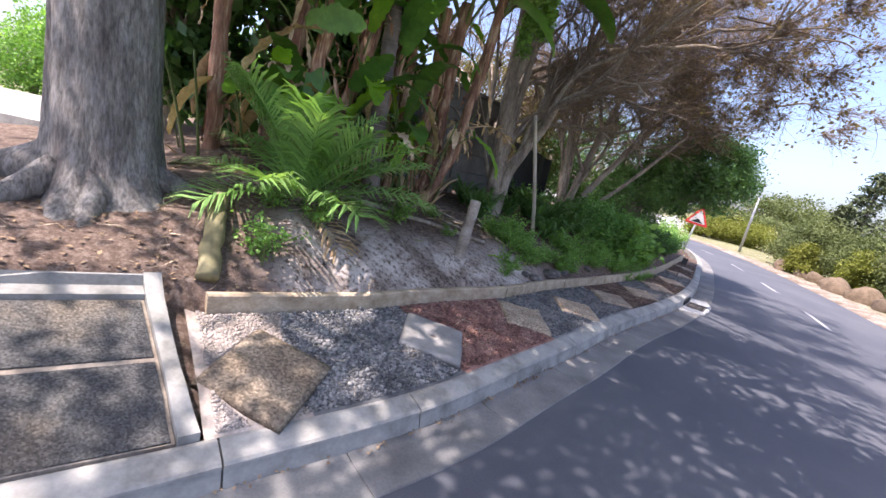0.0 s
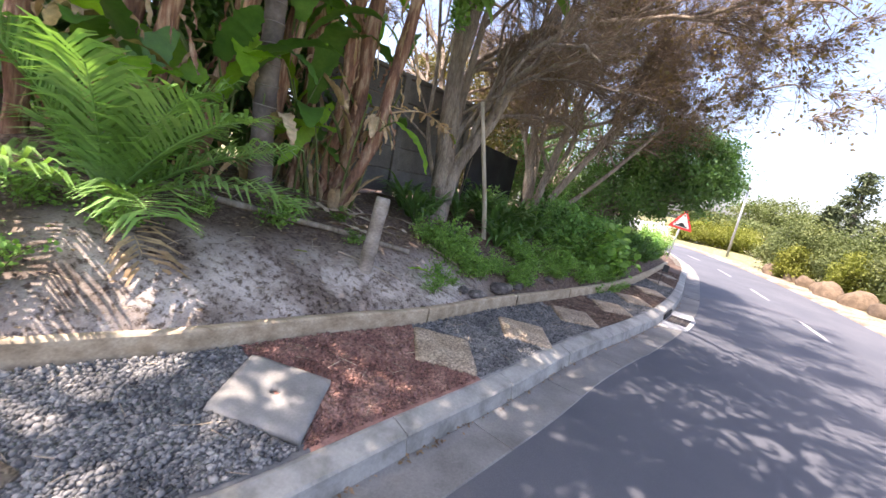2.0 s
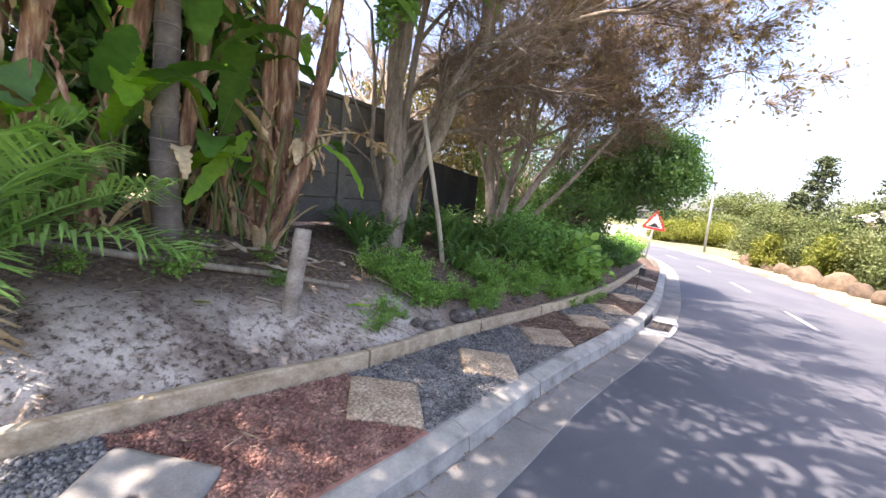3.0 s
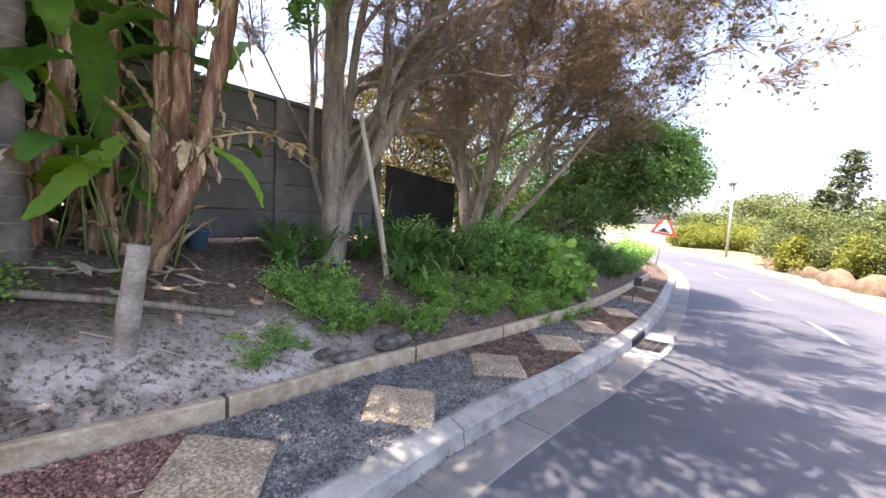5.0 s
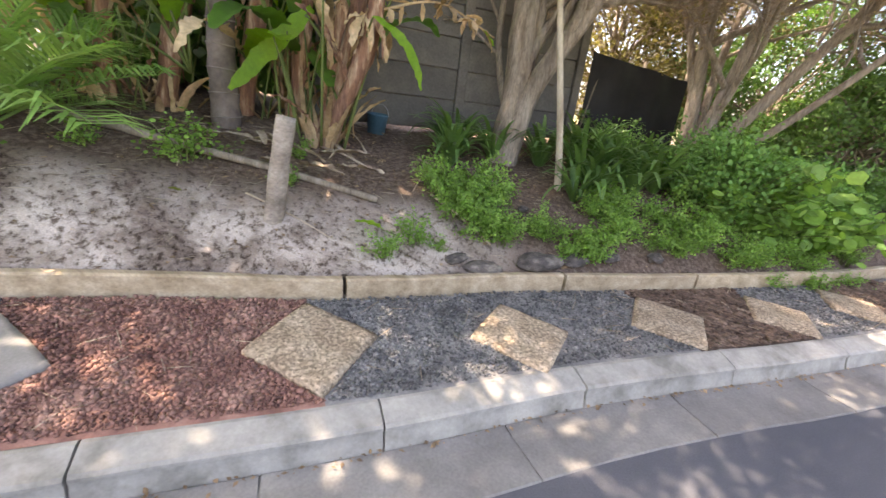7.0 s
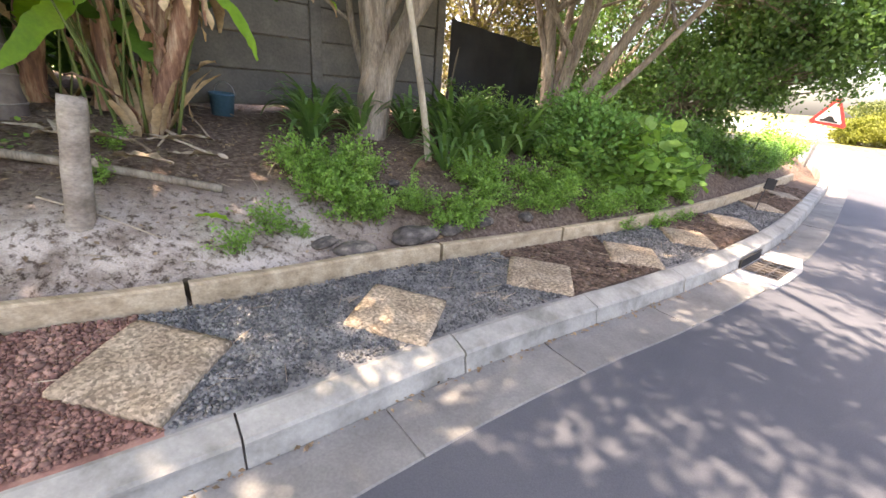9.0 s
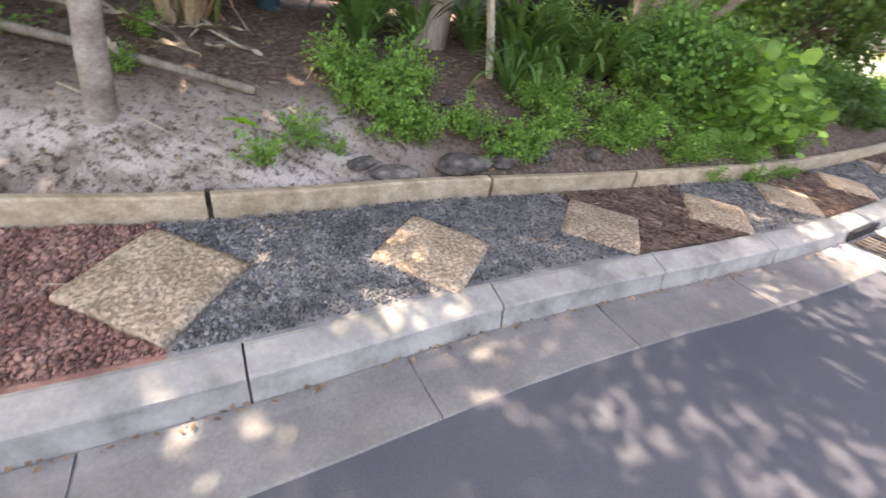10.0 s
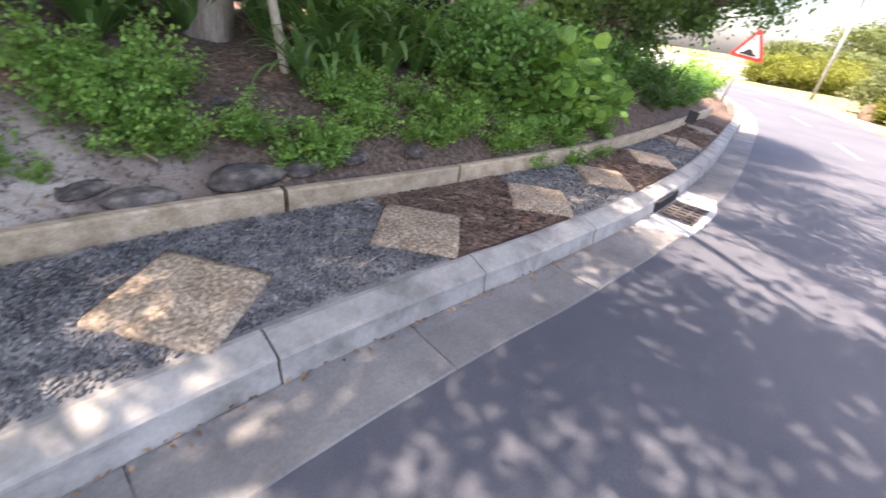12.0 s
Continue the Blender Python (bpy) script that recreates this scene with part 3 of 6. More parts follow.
# ---- storm drain ----
def build_drain():
    ang = KERB.angle(S_DRAIN)
    d = tagged(new("storm_drain"), "concrete storm drain inlet with an iron grate in the gutter", "drain")
    c = KERB.at(S_DRAIN, -0.03)
    d.matrix_world = pose(c[0], c[1], 0.0, 0, 0, math.degrees(ang))
    # local x along the kerb, y to the kerb side
    bm = bmesh.new()
    out = [(-0.64, 0.0), (-0.46, -0.325), (-0.2, -0.345), (0.24, -0.345), (0.62, -0.26), (0.62, 0.0)]
    hole = [(-0.26, -0.02), (-0.26, -0.29), (0.26, -0.29), (0.26, -0.02)]
    ov, hv = [bm.verts.new((x, y, 0.014)) for x, y in out], [bm.verts.new((x, y, 0.014)) for x, y in hole]
    for q in ((ov[0], ov[1], hv[1], hv[0]), (ov[1], ov[2], hv[1]), (ov[2], ov[3], hv[2], hv[1]), (ov[3], ov[4], hv[2]), (ov[4], ov[5], hv[3], hv[2]), (ov[5], ov[0], hv[0], hv[3])):
        bm.faces.new(q)
    g = bmesh.ops.extrude_face_region(bm, geom=bm.faces[:])
    bmesh.ops.translate(bm, vec=(0, 0, -0.12), verts=[v for v in g["geom"] if isinstance(v, bmesh.types.BMVert)])
    bmesh.ops.recalc_face_normals(bm, faces=bm.faces)
    part("apron", bm, M_PALE_CONCRETE, d)
    # shallow pit floor, its deep shade painted near-black
    bm = box_bm(0.52, 0.27, 0.01)
    bmesh.ops.translate(bm, vec=(0, -0.155, -0.10), verts=bm.verts)
    part("pit", bm, M_HOLE_SHADE, d)
    # solid near-black strip on the kerb face, painted shade for the inlet opening
    bm = box_bm(0.52, 0.02, 0.085, 0.006)
    bmesh.ops.translate(bm, vec=(0, -0.004, 0.012), verts=bm.verts)
    part("inlet_mouth", bm, M_HOLE_SHADE, d, "near-black strip standing for the shaded opening under the kerb")
    for k in range(4):
        bm = box_bm(0.52, 0.020, 0.03, 0.004)
        bmesh.ops.translate(bm, vec=(0, -0.032 - k * 0.082, -0.014), verts=bm.verts)
        part("grate_rail", bm, M_IRON, d)
    for k in range(7):
        bm = box_bm(0.032, 0.262, 0.026, 0.004)
        bmesh.ops.translate(bm, vec=(-0.234 + k * 0.078, -0.155, -0.012), verts=bm.verts)
        part("grate_bar", bm, M_IRON, d)


build_drain()

# ---- verge: slabs, gravel, edging ----
SLABS = [  # x, y, size, turn, material
    (0.92, 3.42, 0.48, -7, M_SLAB_BROWN, "brown"), (1.668, 4.33, 0.445, 3, M_SLAB_WHITE, "white"), (2.435, 5.315, 0.435, 11, M_SLAB, "a"), (3.125, 6.16, 0.435, 4, M_SLAB, "a"),
    (3.79, 7.02, 0.43, 6, M_SLAB, "a"), (4.45, 7.76, 0.40, 8, M_SLAB, "a"), (5.0, 8.5, 0.40, 9, M_SLAB, "a"), (5.62, 9.38, 0.39, 2, M_SLAB, "a"), (6.25, 10.45, 0.36, 14, M_SLAB, "a"), (6.9, 11.55, 0.36, 6, M_SLAB, "a")]


def surface_pose(x, y, turn, lift=0.0):
    """A pose lying on the smooth ground."""
    h = height(np.array([x, x + .12, x - .12, x, x]), np.array([y, y, y, y + .12, y - .12]), False)
    up = Vector((-(h[1] - h[2]) / .24, -(h[3] - h[4]) / .24, 1)).normalized()
    ax = Vector((math.cos(radians(turn)), math.sin(radians(turn)), 0))
    ax = (ax - up * ax.dot(up)).normalized()
    m = Matrix((ax, up.cross(ax), up)).transposed().to_4x4()
    m.translation = Vector((x, y, float(h[0]))) + up * lift
    return m


def slab_mesh(size, rng, hole):
    n = 14
    bm = bmesh.new()
    bmesh.ops.create_grid(bm, x_segments=n, y_segments=n, size=size / 2)
    if hole:
        mid = [f for f in bm.faces if f.calc_center_median().xy.length < size * 0.065]
        bmesh.ops.delete(bm, geom=mid, context="FACES")
        ring = [v for v in bm.verts if v.is_boundary and v.co.xy.length < size * 0.2]
        for v in ring:
            q = v.co.xy.normalized() * 0.030
            v.co.x, v.co.y = q.x, q.y
    g = bmesh.ops.extrude_face_region(bm, geom=bm.faces[:])
    low = [v for v in g["geom"] if isinstance(v, bmesh.types.BMVert)]
    bmesh.ops.translate(bm, vec=(0, 0, -0.05), verts=low)
    bmesh.ops.recalc_face_normals(bm, faces=bm.faces)
    for v in bm.verts:
        e = max(abs(v.co.x), abs(v.co.y)) / (size / 2)
        if v.co.z > -0.01:
            v.co.z += noise.noise(v.co * 9 + Vector((size * 31, 0, 0))) * 0.004
            if e > 0.97:
                v.co.z -= 0.008
                c = min(abs(v.co.x), abs(v.co.y)) / (size / 2)
                v.co.xy *= 0.985 - (0.02 if c > 0.9 else 0) + noise.noise(v.co * 25) * 0.012
    for f in bm.faces:
        f.smooth = True
    return bm


def build_slabs():
    rng = random.Random(5)
    for x, y, size, turn, mat, look_of in SLABS:
        lab = {"brown": "brown stained exposed-aggregate paving slab set in gravel", "white": "pale cast concrete slab with a lifting hole", "a": "weathered exposed-aggregate paving slab laid diamond-wise in gravel"}[look_of]
        ob = part("paving_slab", slab_mesh(size, rng, look_of == "white"), mat)
        ob.matrix_world = surface_pose(x, y, turn, 0.034 if look_of != "brown" else 0.026)
        tagged(ob, lab, "paving slab", group="slabs along the verge")
        if look_of == "white":
            # near-black disc paints the shade at the bottom of the hole
            bm = bmesh.new()
            bmesh.ops.create_circle(bm, cap_ends=True, radius=0.034, segments=16)
            bmesh.ops.translate(bm, vec=(0, 0, -0.03), verts=bm.verts)
            part("lifting_hole", bm, M_HOLE_SHADE, ob, "near-black disc standing for the shade in the round lifting hole")


build_slabs()


def in_slab(x, y, grow=0.0):
    hit = np.zeros(len(x), dtype=bool)
    for sx, sy, size, turn, *_ in SLABS:
        a = radians(turn)
        u = (x - sx) * math.cos(a) + (y - sy) * math.sin(a)
        w = -(x - sx) * math.sin(a) + (y - sy) * math.cos(a)
        hit |= (np.abs(u) < size / 2 + grow) & (np.abs(w) < size / 2 + grow)
    return hit


def bed_of(x, y):
    """0 grey gravel, 1 red gravel, 2 bark mulch, 3 sandy earth, by the fields between the slabs."""
    sl = np.array([KERB.find([(a[0], a[1])])[0][0] for a in SLABS])
    s, d = KERB.find(np.stack([x, y], -1))
    wob = np.array([noise.noise((a * 5, b * 5, 2.0)) * 0.07 for a, b in zip(x, y)])
    sl[0] += 0.16
    k = np.searchsorted(sl, s + wob)
    table = np.array([3, 0, 1, 0, 0, 2, 0, 2, 0, 2, 2])
    return table[np.clip(k, 0, 10)]


def build_beds():
    rng = np.random.default_rng(7)
    # a thin bed under the stones
    n, k = 260, 12
    ss = np.linspace(S0 - 0.1, S0 + 13.5, n)
    w = np.linspace(0, 1, k)
    dd = KERB_BACK - 0.01 + (beam_d(ss)[:, None] - 0.018 - KERB_BACK) * w[None]
    xy = KERB.at(np.repeat(ss, k), dd.ravel())
    z = height(xy[:, 0], xy[:, 1], False) + 0.006
    v = np.column_stack([xy, z])
    i = (np.arange(n - 1)[:, None] * k + np.arange(k - 1)[None]).ravel()
    faces = np.stack([i, i + k, i + k + 1, i + 1], -1)
    mid = v[faces].mean(1)
    kind = bed_of(mid[:, 0], mid[:, 1])
    names = {0: ("gravel_bed", M_GREY_GRAVEL, "fine grey stone dust under the gravel"), 1: ("red_bed", M_RED_GRAVEL, "dark red volcanic grit under the stones"),
             2: ("mulch_bed", M_MULCH, "dark brown bark crumbs on the verge"), 3: ("earth_bed", M_CRUMB, "brown sandy earth beside the paved square")}
    for kk, (nm, mat, lab) in names.items():
        tagged(part(nm, (v, faces[kind == kk], True), mat), lab, "gravel bed", kind="structure")
    # the loose stones
    total = 82000
    u = rng.random(total) ** 1.7
    s = S0 - 0.05 + u * 11.5
    d = KERB_BACK + 0.012 + rng.random(total) * (beam_d(s) - KERB_BACK - 0.03)
    xy = KERB.at(s, d)
    kind = bed_of(xy[:, 0], xy[:, 1])
    ok = ~in_slab(xy[:, 0], xy[:, 1], 0.004)
    z = height(xy[:, 0], xy[:, 1], False)
    place = np.column_stack([xy, z])
    far = s - S0
    for kk, nm, mat, lab, size in ((0, "grey_gravel", M_GREY_GRAVEL, "loose blue-grey crushed stone between the slabs", 0.0092), (1, "red_gravel", M_RED_GRAVEL, "loose dark red lava stones between the slabs", 0.0085),
                                   (2, "bark_mulch", M_MULCH, "loose brown bark chips between the slabs", 0.0095), (3, "earth_crumbs", M_CRUMB, "brown leaf crumbs and grit on sandy earth", 0.007)):
        m = ok & (kind == kk)
        p = place[m].copy()
        q = len(p)
        r = size * np.exp(rng.normal(0, 0.28, q)) * (1 + 0.05 * far[m]) * (np.interp(far[m], [0, 2.2, 3.2], [1.05, 1.05, 0.72]) if kk == 0 else 1.0)
        p[:, 2] += r * 0.5 + 0.006
        sc = r[:, None] * np.column_stack([np.ones(q), rng.uniform(0.7, 1.1, q), rng.uniform(0.55, 0.95, q)])
        if kk == 2:
            sc = r[:, None] * np.column_stack([rng.uniform(0.9, 1.9, q), rng.uniform(0.4, 0.8, q), rng.uniform(0.3, 0.6, q)])
        ob = part(nm, scatter(ICO, ICO_F, p, rand_rot(rng, q, 0.0), sc), mat)
        tagged(ob, lab, "gravel", kind="stuff")


build_beds()


def build_beams():
    """Round-edged pine sleepers end to end along the back of the gravel."""
    rng = random.Random(9)
    joints = [float(KERB.find([q])[0][0]) for q in ((0.42, 3.62), (2.28, 5.665), (3.12, 6.906), (3.882, 7.775), (4.75, 8.95), (5.6, 10.25), (6.5, 11.7), (7.4, 13.5))]
    for a, b in zip(joints[:-1], joints[1:]):
        a, b = a + 0.012, b - 0.012
        s = np.linspace(a, b, 12)
        bd = beam_d(s)
        zb = np.interp(s, SK, VERGE_BACK)
        bm = bmesh.new()
        rows = []
        prof = [(0.0, -0.05), (0.0, 0.108), (0.010, 0.118), (0.050, 0.118), (0.06, 0.108), (0.06, -0.05)]
        for q, d0, z0 in zip(s, bd, zb):
            xy = KERB.at(np.full(6, q), d0 + np.array([p[0] for p in prof]))
            wob = rng.uniform(-.0025, .0025)
            rows.append([bm.verts.new((x, y, z0 + p[1] + wob)) for (x, y), p in zip(xy, prof)])
        for r0, r1 in zip(rows[:-1], rows[1:]):
            for j in range(6):
                bm.faces.new((r0[j], r0[(j + 1) % 6], r1[(j + 1) % 6], r1[j]))
        bm.faces.new(rows[0][::-1])
        bm.faces.new(rows[-1])
        bmesh.ops.recalc_face_normals(bm, faces=bm.faces)
        tagged(part("timber_edging", bm, M_TIMBER), "pale pine edging board on edge behind the gravel", "edging", group="edging boards")
    for j in joints[1:5]:
        bm = box_bm(0.035, 0.035, 0.20, 0.005)
        ob = part("wooden_peg", bm, M_DARK_TIMBER)
        c = KERB.at(j, float(beam_d(j)) + 0.088)
        ob.matrix_world = pose(c[0], c[1], float(np.interp(j, SK, VERGE_BACK)) - 0.09, 2, 3, 30)
        tagged(ob, "short dark wooden peg behind a board joint", "peg", group="edging pegs")


build_beams()


def build_paved_square():
    """Dark aggregate panels of the driveway crossing, framed by pale concrete strips."""
    def on(s, d, lift):
        c = KERB.at(np.array([s - 0.16 * (d - 0.13)]), np.array([d]))[0]
        return Vector((c[0], c[1], float(height(c[:1], c[1:], False)[0]) + lift))

    def panel(s0, s1, d0, d1, lift, mat, name, parent, n=8):
        bm = bmesh.new()
        grid = [[bm.verts.new(on(s0 + (s1 - s0) * i / n, d0 + (d1 - d0) * j / n, lift)) for j in range(n + 1)] for i in range(n + 1)]
        for i in range(n):
            for j in range(n):
                bm.faces.new((grid[i][j], grid[i + 1][j], grid[i + 1][j + 1], grid[i][j + 1]))
        g = bmesh.ops.extrude_face_region(bm, geom=bm.faces[:])
        bmesh.ops.translate(bm, vec=(0, 0, -0.06), verts=[v for v in g["geom"] if isinstance(v, bmesh.types.BMVert)])
        bmesh.ops.recalc_face_normals(bm, faces=bm.faces)
        return part(name, bm, mat, parent)

    e = S0 - 0.20
    sq = tagged(new("pavement"), "dark pebble-aggregate pavement panels with sandy edges", "pavement", kind="structure")
    for k in range(5):
        for d0, d1 in ((0.14, 0.485), (0.515, 0.86)):
            panel(e - 0.02 - 0.56 * k - 0.53, e - 0.02 - 0.56 * k, d0, d1, 0.012, M_PEBBLE, "paving_panel", sq)
    panel(e - 2.85, e - 0.004, 0.135, 0.868, 0.004, M_JOINT, "sandy_joint", sq)
    st = tagged(new("edging_strip"), "pale narrow concrete strip framing the dark pavement", "edging")
    panel(e, e + 0.085, 0.128, 0.955, 0.04, M_KERB, "side_strip", st)
    panel(e - 2.9, e - 0.002, 0.87, 0.95, 0.035, M_KERB, "back_strip", st)


build_paved_square()


# ---- posts, poles, log ----
M_POST = material("fibrous_post", [(0.20, 0.165, 0.13), (0.30, 0.255, 0.21), (0.41, 0.36, 0.30)], (0.65, 1.2), 3.0, 26, 0.95, 0.9, 0.006, stretch=(1.6, 1.6, 3))


def build_post():
    z = ground_at(1.716, 5.647)
    pts = [(1.700, 5.63, z - 0.12), (1.716, 5.647, z), (1.735, 5.675, z + 0.28), (1.758, 5.709, 1.155)]
    ob = part("wooden_post", (*tube(smooth_line(pts, 14), np.linspace(0.058, 0.052, 14), 14, True, 0.05, 3), True), M_POST)
    tagged(ob, "short grey weathered round post leaning in the sand", "post")
    pts = [(2.70, 7.80, ground_at(2.70, 7.80) - 0.1), (2.61, 7.83, 1.1), (2.46, 7.87, 1.75), (2.32, 7.91, 2.35)]
    ob = part("tree_stake", (*tube(smooth_line(pts, 10), np.linspace(0.031, 0.024, 10), 10, True, 0.04, 4), True), M_TIMBER_PALE)
    tagged(ob, "thin pale wooden stake leaning beside the tree", "stake")


M_TIMBER_PALE = material("pale_pole", [(0.345, 0.287, 0.207), (0.483, 0.425, 0.322), (0.575, 0.517, 0.414)], (0.7, 1.15), 3.0, 20, 0.85, 0.3, 0.004, stretch=(3, 3, 0.8))
build_post()


def lying_pole(name, a, b, r, mat, label, cat, sink=0.3, seed=1, n=12, bend=0.02, lift=0.0):
    g = random.Random(seed)
    pts = []
    for k in range(n):
        u = k / (n - 1)
        x, y = a[0] + (b[0] - a[0]) * u, a[1] + (b[1] - a[1]) * u
        pts.append((x + g.uniform(-bend, bend) * 0.4, y + g.uniform(-bend, bend) * 0.4, float(height(np.array([x]), np.array([y]), False)[0]) + r * (1 - sink) + lift))
    p = np.array(pts)
    p[1:-1, 2] = (p[:-2, 2] + p[1:-1, 2] + p[2:, 2]) / 3
    ob = part(name, (*tube(p, np.linspace(r, r * 0.85, n), 10, True, 0.04, seed), True), mat)
    return tagged(ob, label, cat)


lying_pole("lying_pole", (0.30, 5.13), (1.95, 6.27), 0.027, M_WEATHERED, "thin pale grey pole lying across the sandy bank", "pole", 0.1, 2)
M_LOG = material("round_log", [(0.156, 0.138, 0.066), (0.240, 0.210, 0.108), (0.336, 0.294, 0.168)], (0.7, 1.15), 3, 20, 0.85, 0.4, 0.005)
lying_pole("garden_log", (0.36, 3.70), (0.06, 4.24), 0.062, M_LOG, "short round greenish pine log lying on the bank", "log", 0.2, 5)


# ---- walls ----
WALL_A, WALL_D = Vector((3.25, 11.4)), Vector((0.54, 0.84)).normalized()


def wall_pose(u, off=0.0, z=0.0):
    q = WALL_A + WALL_D * u + Vector((-WALL_D.y, WALL_D.x)) * off
    return pose(q.x, q.y, z, 0, 0, math.degrees(math.atan2(WALL_D.y, WALL_D.x)))


def build_wall():
    w = tagged(new("wall_north"), "grey precast concrete panel wall with posts behind the palms", "wall", kind="structure")
    bay = 1.55
    u1 = -2.13
    post = None
    panels = None
    for k in range(2):
        u0 = u1 - bay * k
        bm = box_bm(0.11, 0.12, 1.62, 0.012)
        p = part("wall_post", bm if not post else post.data, M_WALL, w)
        post = post or p
        p.matrix_world = wall_pose(u0, 0, 0.96)
        for r in range(5):
            if not panels:
                bm = box_bm(bay - 0.10, 0.045, 0.290, 0.010)
                bmesh.ops.translate(bm, vec=(-bay / 2, 0, 0), verts=bm.verts)
            q = part("wall_panel", bm if not panels else panels.data, M_WALL, w)
            panels = panels or q
            q.matrix_world = wall_pose(u0, random.Random(k * 7 + r).uniform(-.004, .004), 1.03 + r * 0.302)
        # added dark sheet: blocks light through the panel gaps, darkens the joint lines
        bm = box_bm(bay - 0.10, 0.02, 1.52)
        bmesh.ops.translate(bm, vec=(-bay / 2, 0.012, 0), verts=bm.verts)
        q = part("wall_backing", bm, M_STONE, w)
        q.matrix_world = wall_pose(u0, 0, 1.02)
        bm = box_bm(bay, 0.11, 0.05, 0.01)
        bmesh.ops.translate(bm, vec=(-bay / 2, 0, 0), verts=bm.verts)
        q = part("wall_coping", bm, M_WALL, w)
        q.matrix_world = wall_pose(u0, 0, 2.545)
    # the black shade-cloth screen that carries on from it
    f = tagged(new("shade_screen"), "black shade-cloth screen stretched between thin posts", "screen")
    for u, lean in ((-2.06, 12), (-1.1, 0), (-0.25, 0)):
        c = wall_pose(u, -0.06, 0.8)
        q = part("screen_post", (*tube(np.array([(0, 0, 0), (0, 0, 0.6), (0, 0, 1.26)]), [0.025] * 3, 8), True), M_WEATHERED, f)
        q.matrix_world = c @ pose(0, 0, 0, 0, lean, 0)
    n, h = 40, 10
    g = np.array([[(u, 0.02 * math.sin(u * 9) + 0.015 * noise.noise((u * 3, z * 3, 0)), z) for z in np.linspace(0.85, np.interp(u, [-2.0, -0.28], [2.06, 1.93]) - 0.012 * math.sin((u + 2) / 0.9 * math.pi) ** 2, h)] for u in np.linspace(-2.0, -0.28, n)])
    v = g.reshape(-1, 3)
    v2 = np.concatenate([v, v + np.array([0, 0.006, 0])])
    i = (np.arange(n - 1)[:, None] * h + np.arange(h - 1)[None]).ravel()
    fr = np.stack([i, i + h, i + h + 1, i + 1], -1)
    q = part("cloth", (v2, np.concatenate([fr, fr[:, ::-1] + n * h]), True), M_CLOTH, f)
    q.matrix_world = wall_pose(0, -0.1, 0)


build_wall()


# ---- trees ----
def grow(rng, start, way, length, radius, depth, out, spread=0.55, lift=0.12, droop=0.0, kids=(2, 4), shrink=0.68):
    """Recursive limbs: lists of (points, radii, depth)."""
    n = 7
    p = [np.array(start, dtype=float)]
    d = np.array(way, dtype=float)
    d /= np.linalg.norm(d)
    for _ in range(n - 1):
        d = d + rng.normal(0, 0.10, 3) + np.array([0, 0, lift * 0.12 - droop * 0.08])
        d /= np.linalg.norm(d)
        p.append(p[-1] + d * length / (n - 1))
    p = np.array(p)
    out.append((p, np.linspace(radius, radius * 0.55, n), depth))
    if depth <= 0:
        return
    for k in range(rng.integers(kids[0], kids[1] + 1)):
        u = rng.uniform(0.45, 1.0) if k else 1.0
        at = p[min(n - 1, int(u * (n - 1)))]
        side = rng.normal(0, 1, 3)
        side -= d * side.dot(d)
        side /= np.linalg.norm(side) + 1e-9
        w = d + side * spread * rng.uniform(0.5, 1.3) + np.array([0, 0, lift * 0.5])
        grow(rng, at, w, length * shrink * rng.uniform(0.8, 1.2), radius * (0.6 if k else 0.7), depth - 1, out, spread, lift, droop, kids, shrink)


def twig_cloud(rng, nodes, ways, count, length, radius, drift=(0, 0, 0)):
    """Fine bent twigs, three-sided, that follow the way of the outer limbs."""
    idx = rng.integers(0, len(nodes), count)
    q = nodes[idx] + rng.normal(0, 0.02, (count, 3))
    d = ways[idx] * 0.75 + rng.normal(0, 0.48, (count, 3)) + np.array(drift) * 0.4
    d /= np.linalg.norm(d, axis=1)[:, None]
    ln = length * rng.uniform(0.4, 1.3, count)
    bend = rng.normal(0, 0.28, (count, 3))
    up = np.cross(d, rng.normal(0, 1, (count, 3)))
    up /= np.linalg.norm(up, axis=1)[:, None] + 1e-9
    w = np.cross(d, up)
    vs, mids = [], []
    for k, r in enumerate((1.0, 0.8, 0.55, 0.25)):
        for j in range(3):
            t = 2 * math.pi * j / 3
            vs.append(q + radius * r * (math.cos(t) * up + math.sin(t) * w))
        if k:
            mids.append(q)
        d = d + bend
        d /= np.linalg.norm(d, axis=1)[:, None]
        q = q + d * (ln / 3)[:, None]
    v = np.stack(vs, 1)
    f = np.array([(a * 3 + k, a * 3 + (k + 1) % 3, a * 3 + 3 + (k + 1) % 3, a * 3 + 3 + k) for a in range(3) for k in range(3)])
    faces = (f[None] + (np.arange(count) * 12)[:, None, None]).reshape(-1, 4)
    return (v.reshape(-1, 3), faces), np.concatenate(mids[1:])


def leaves_at(rng, nodes, count, size, spread, tmpl=(LEAF_V, LEAF_F), flat=0.0):
    idx = rng.integers(0, len(nodes), count)
    p = nodes[idx] + rng.normal(0, spread, (count, 3))
    return scatter(tmpl[0], tmpl[1], p, rand_rot(rng, count, flat), size * rng.uniform(0.6, 1.3, (count, 1)) * np.ones(3))


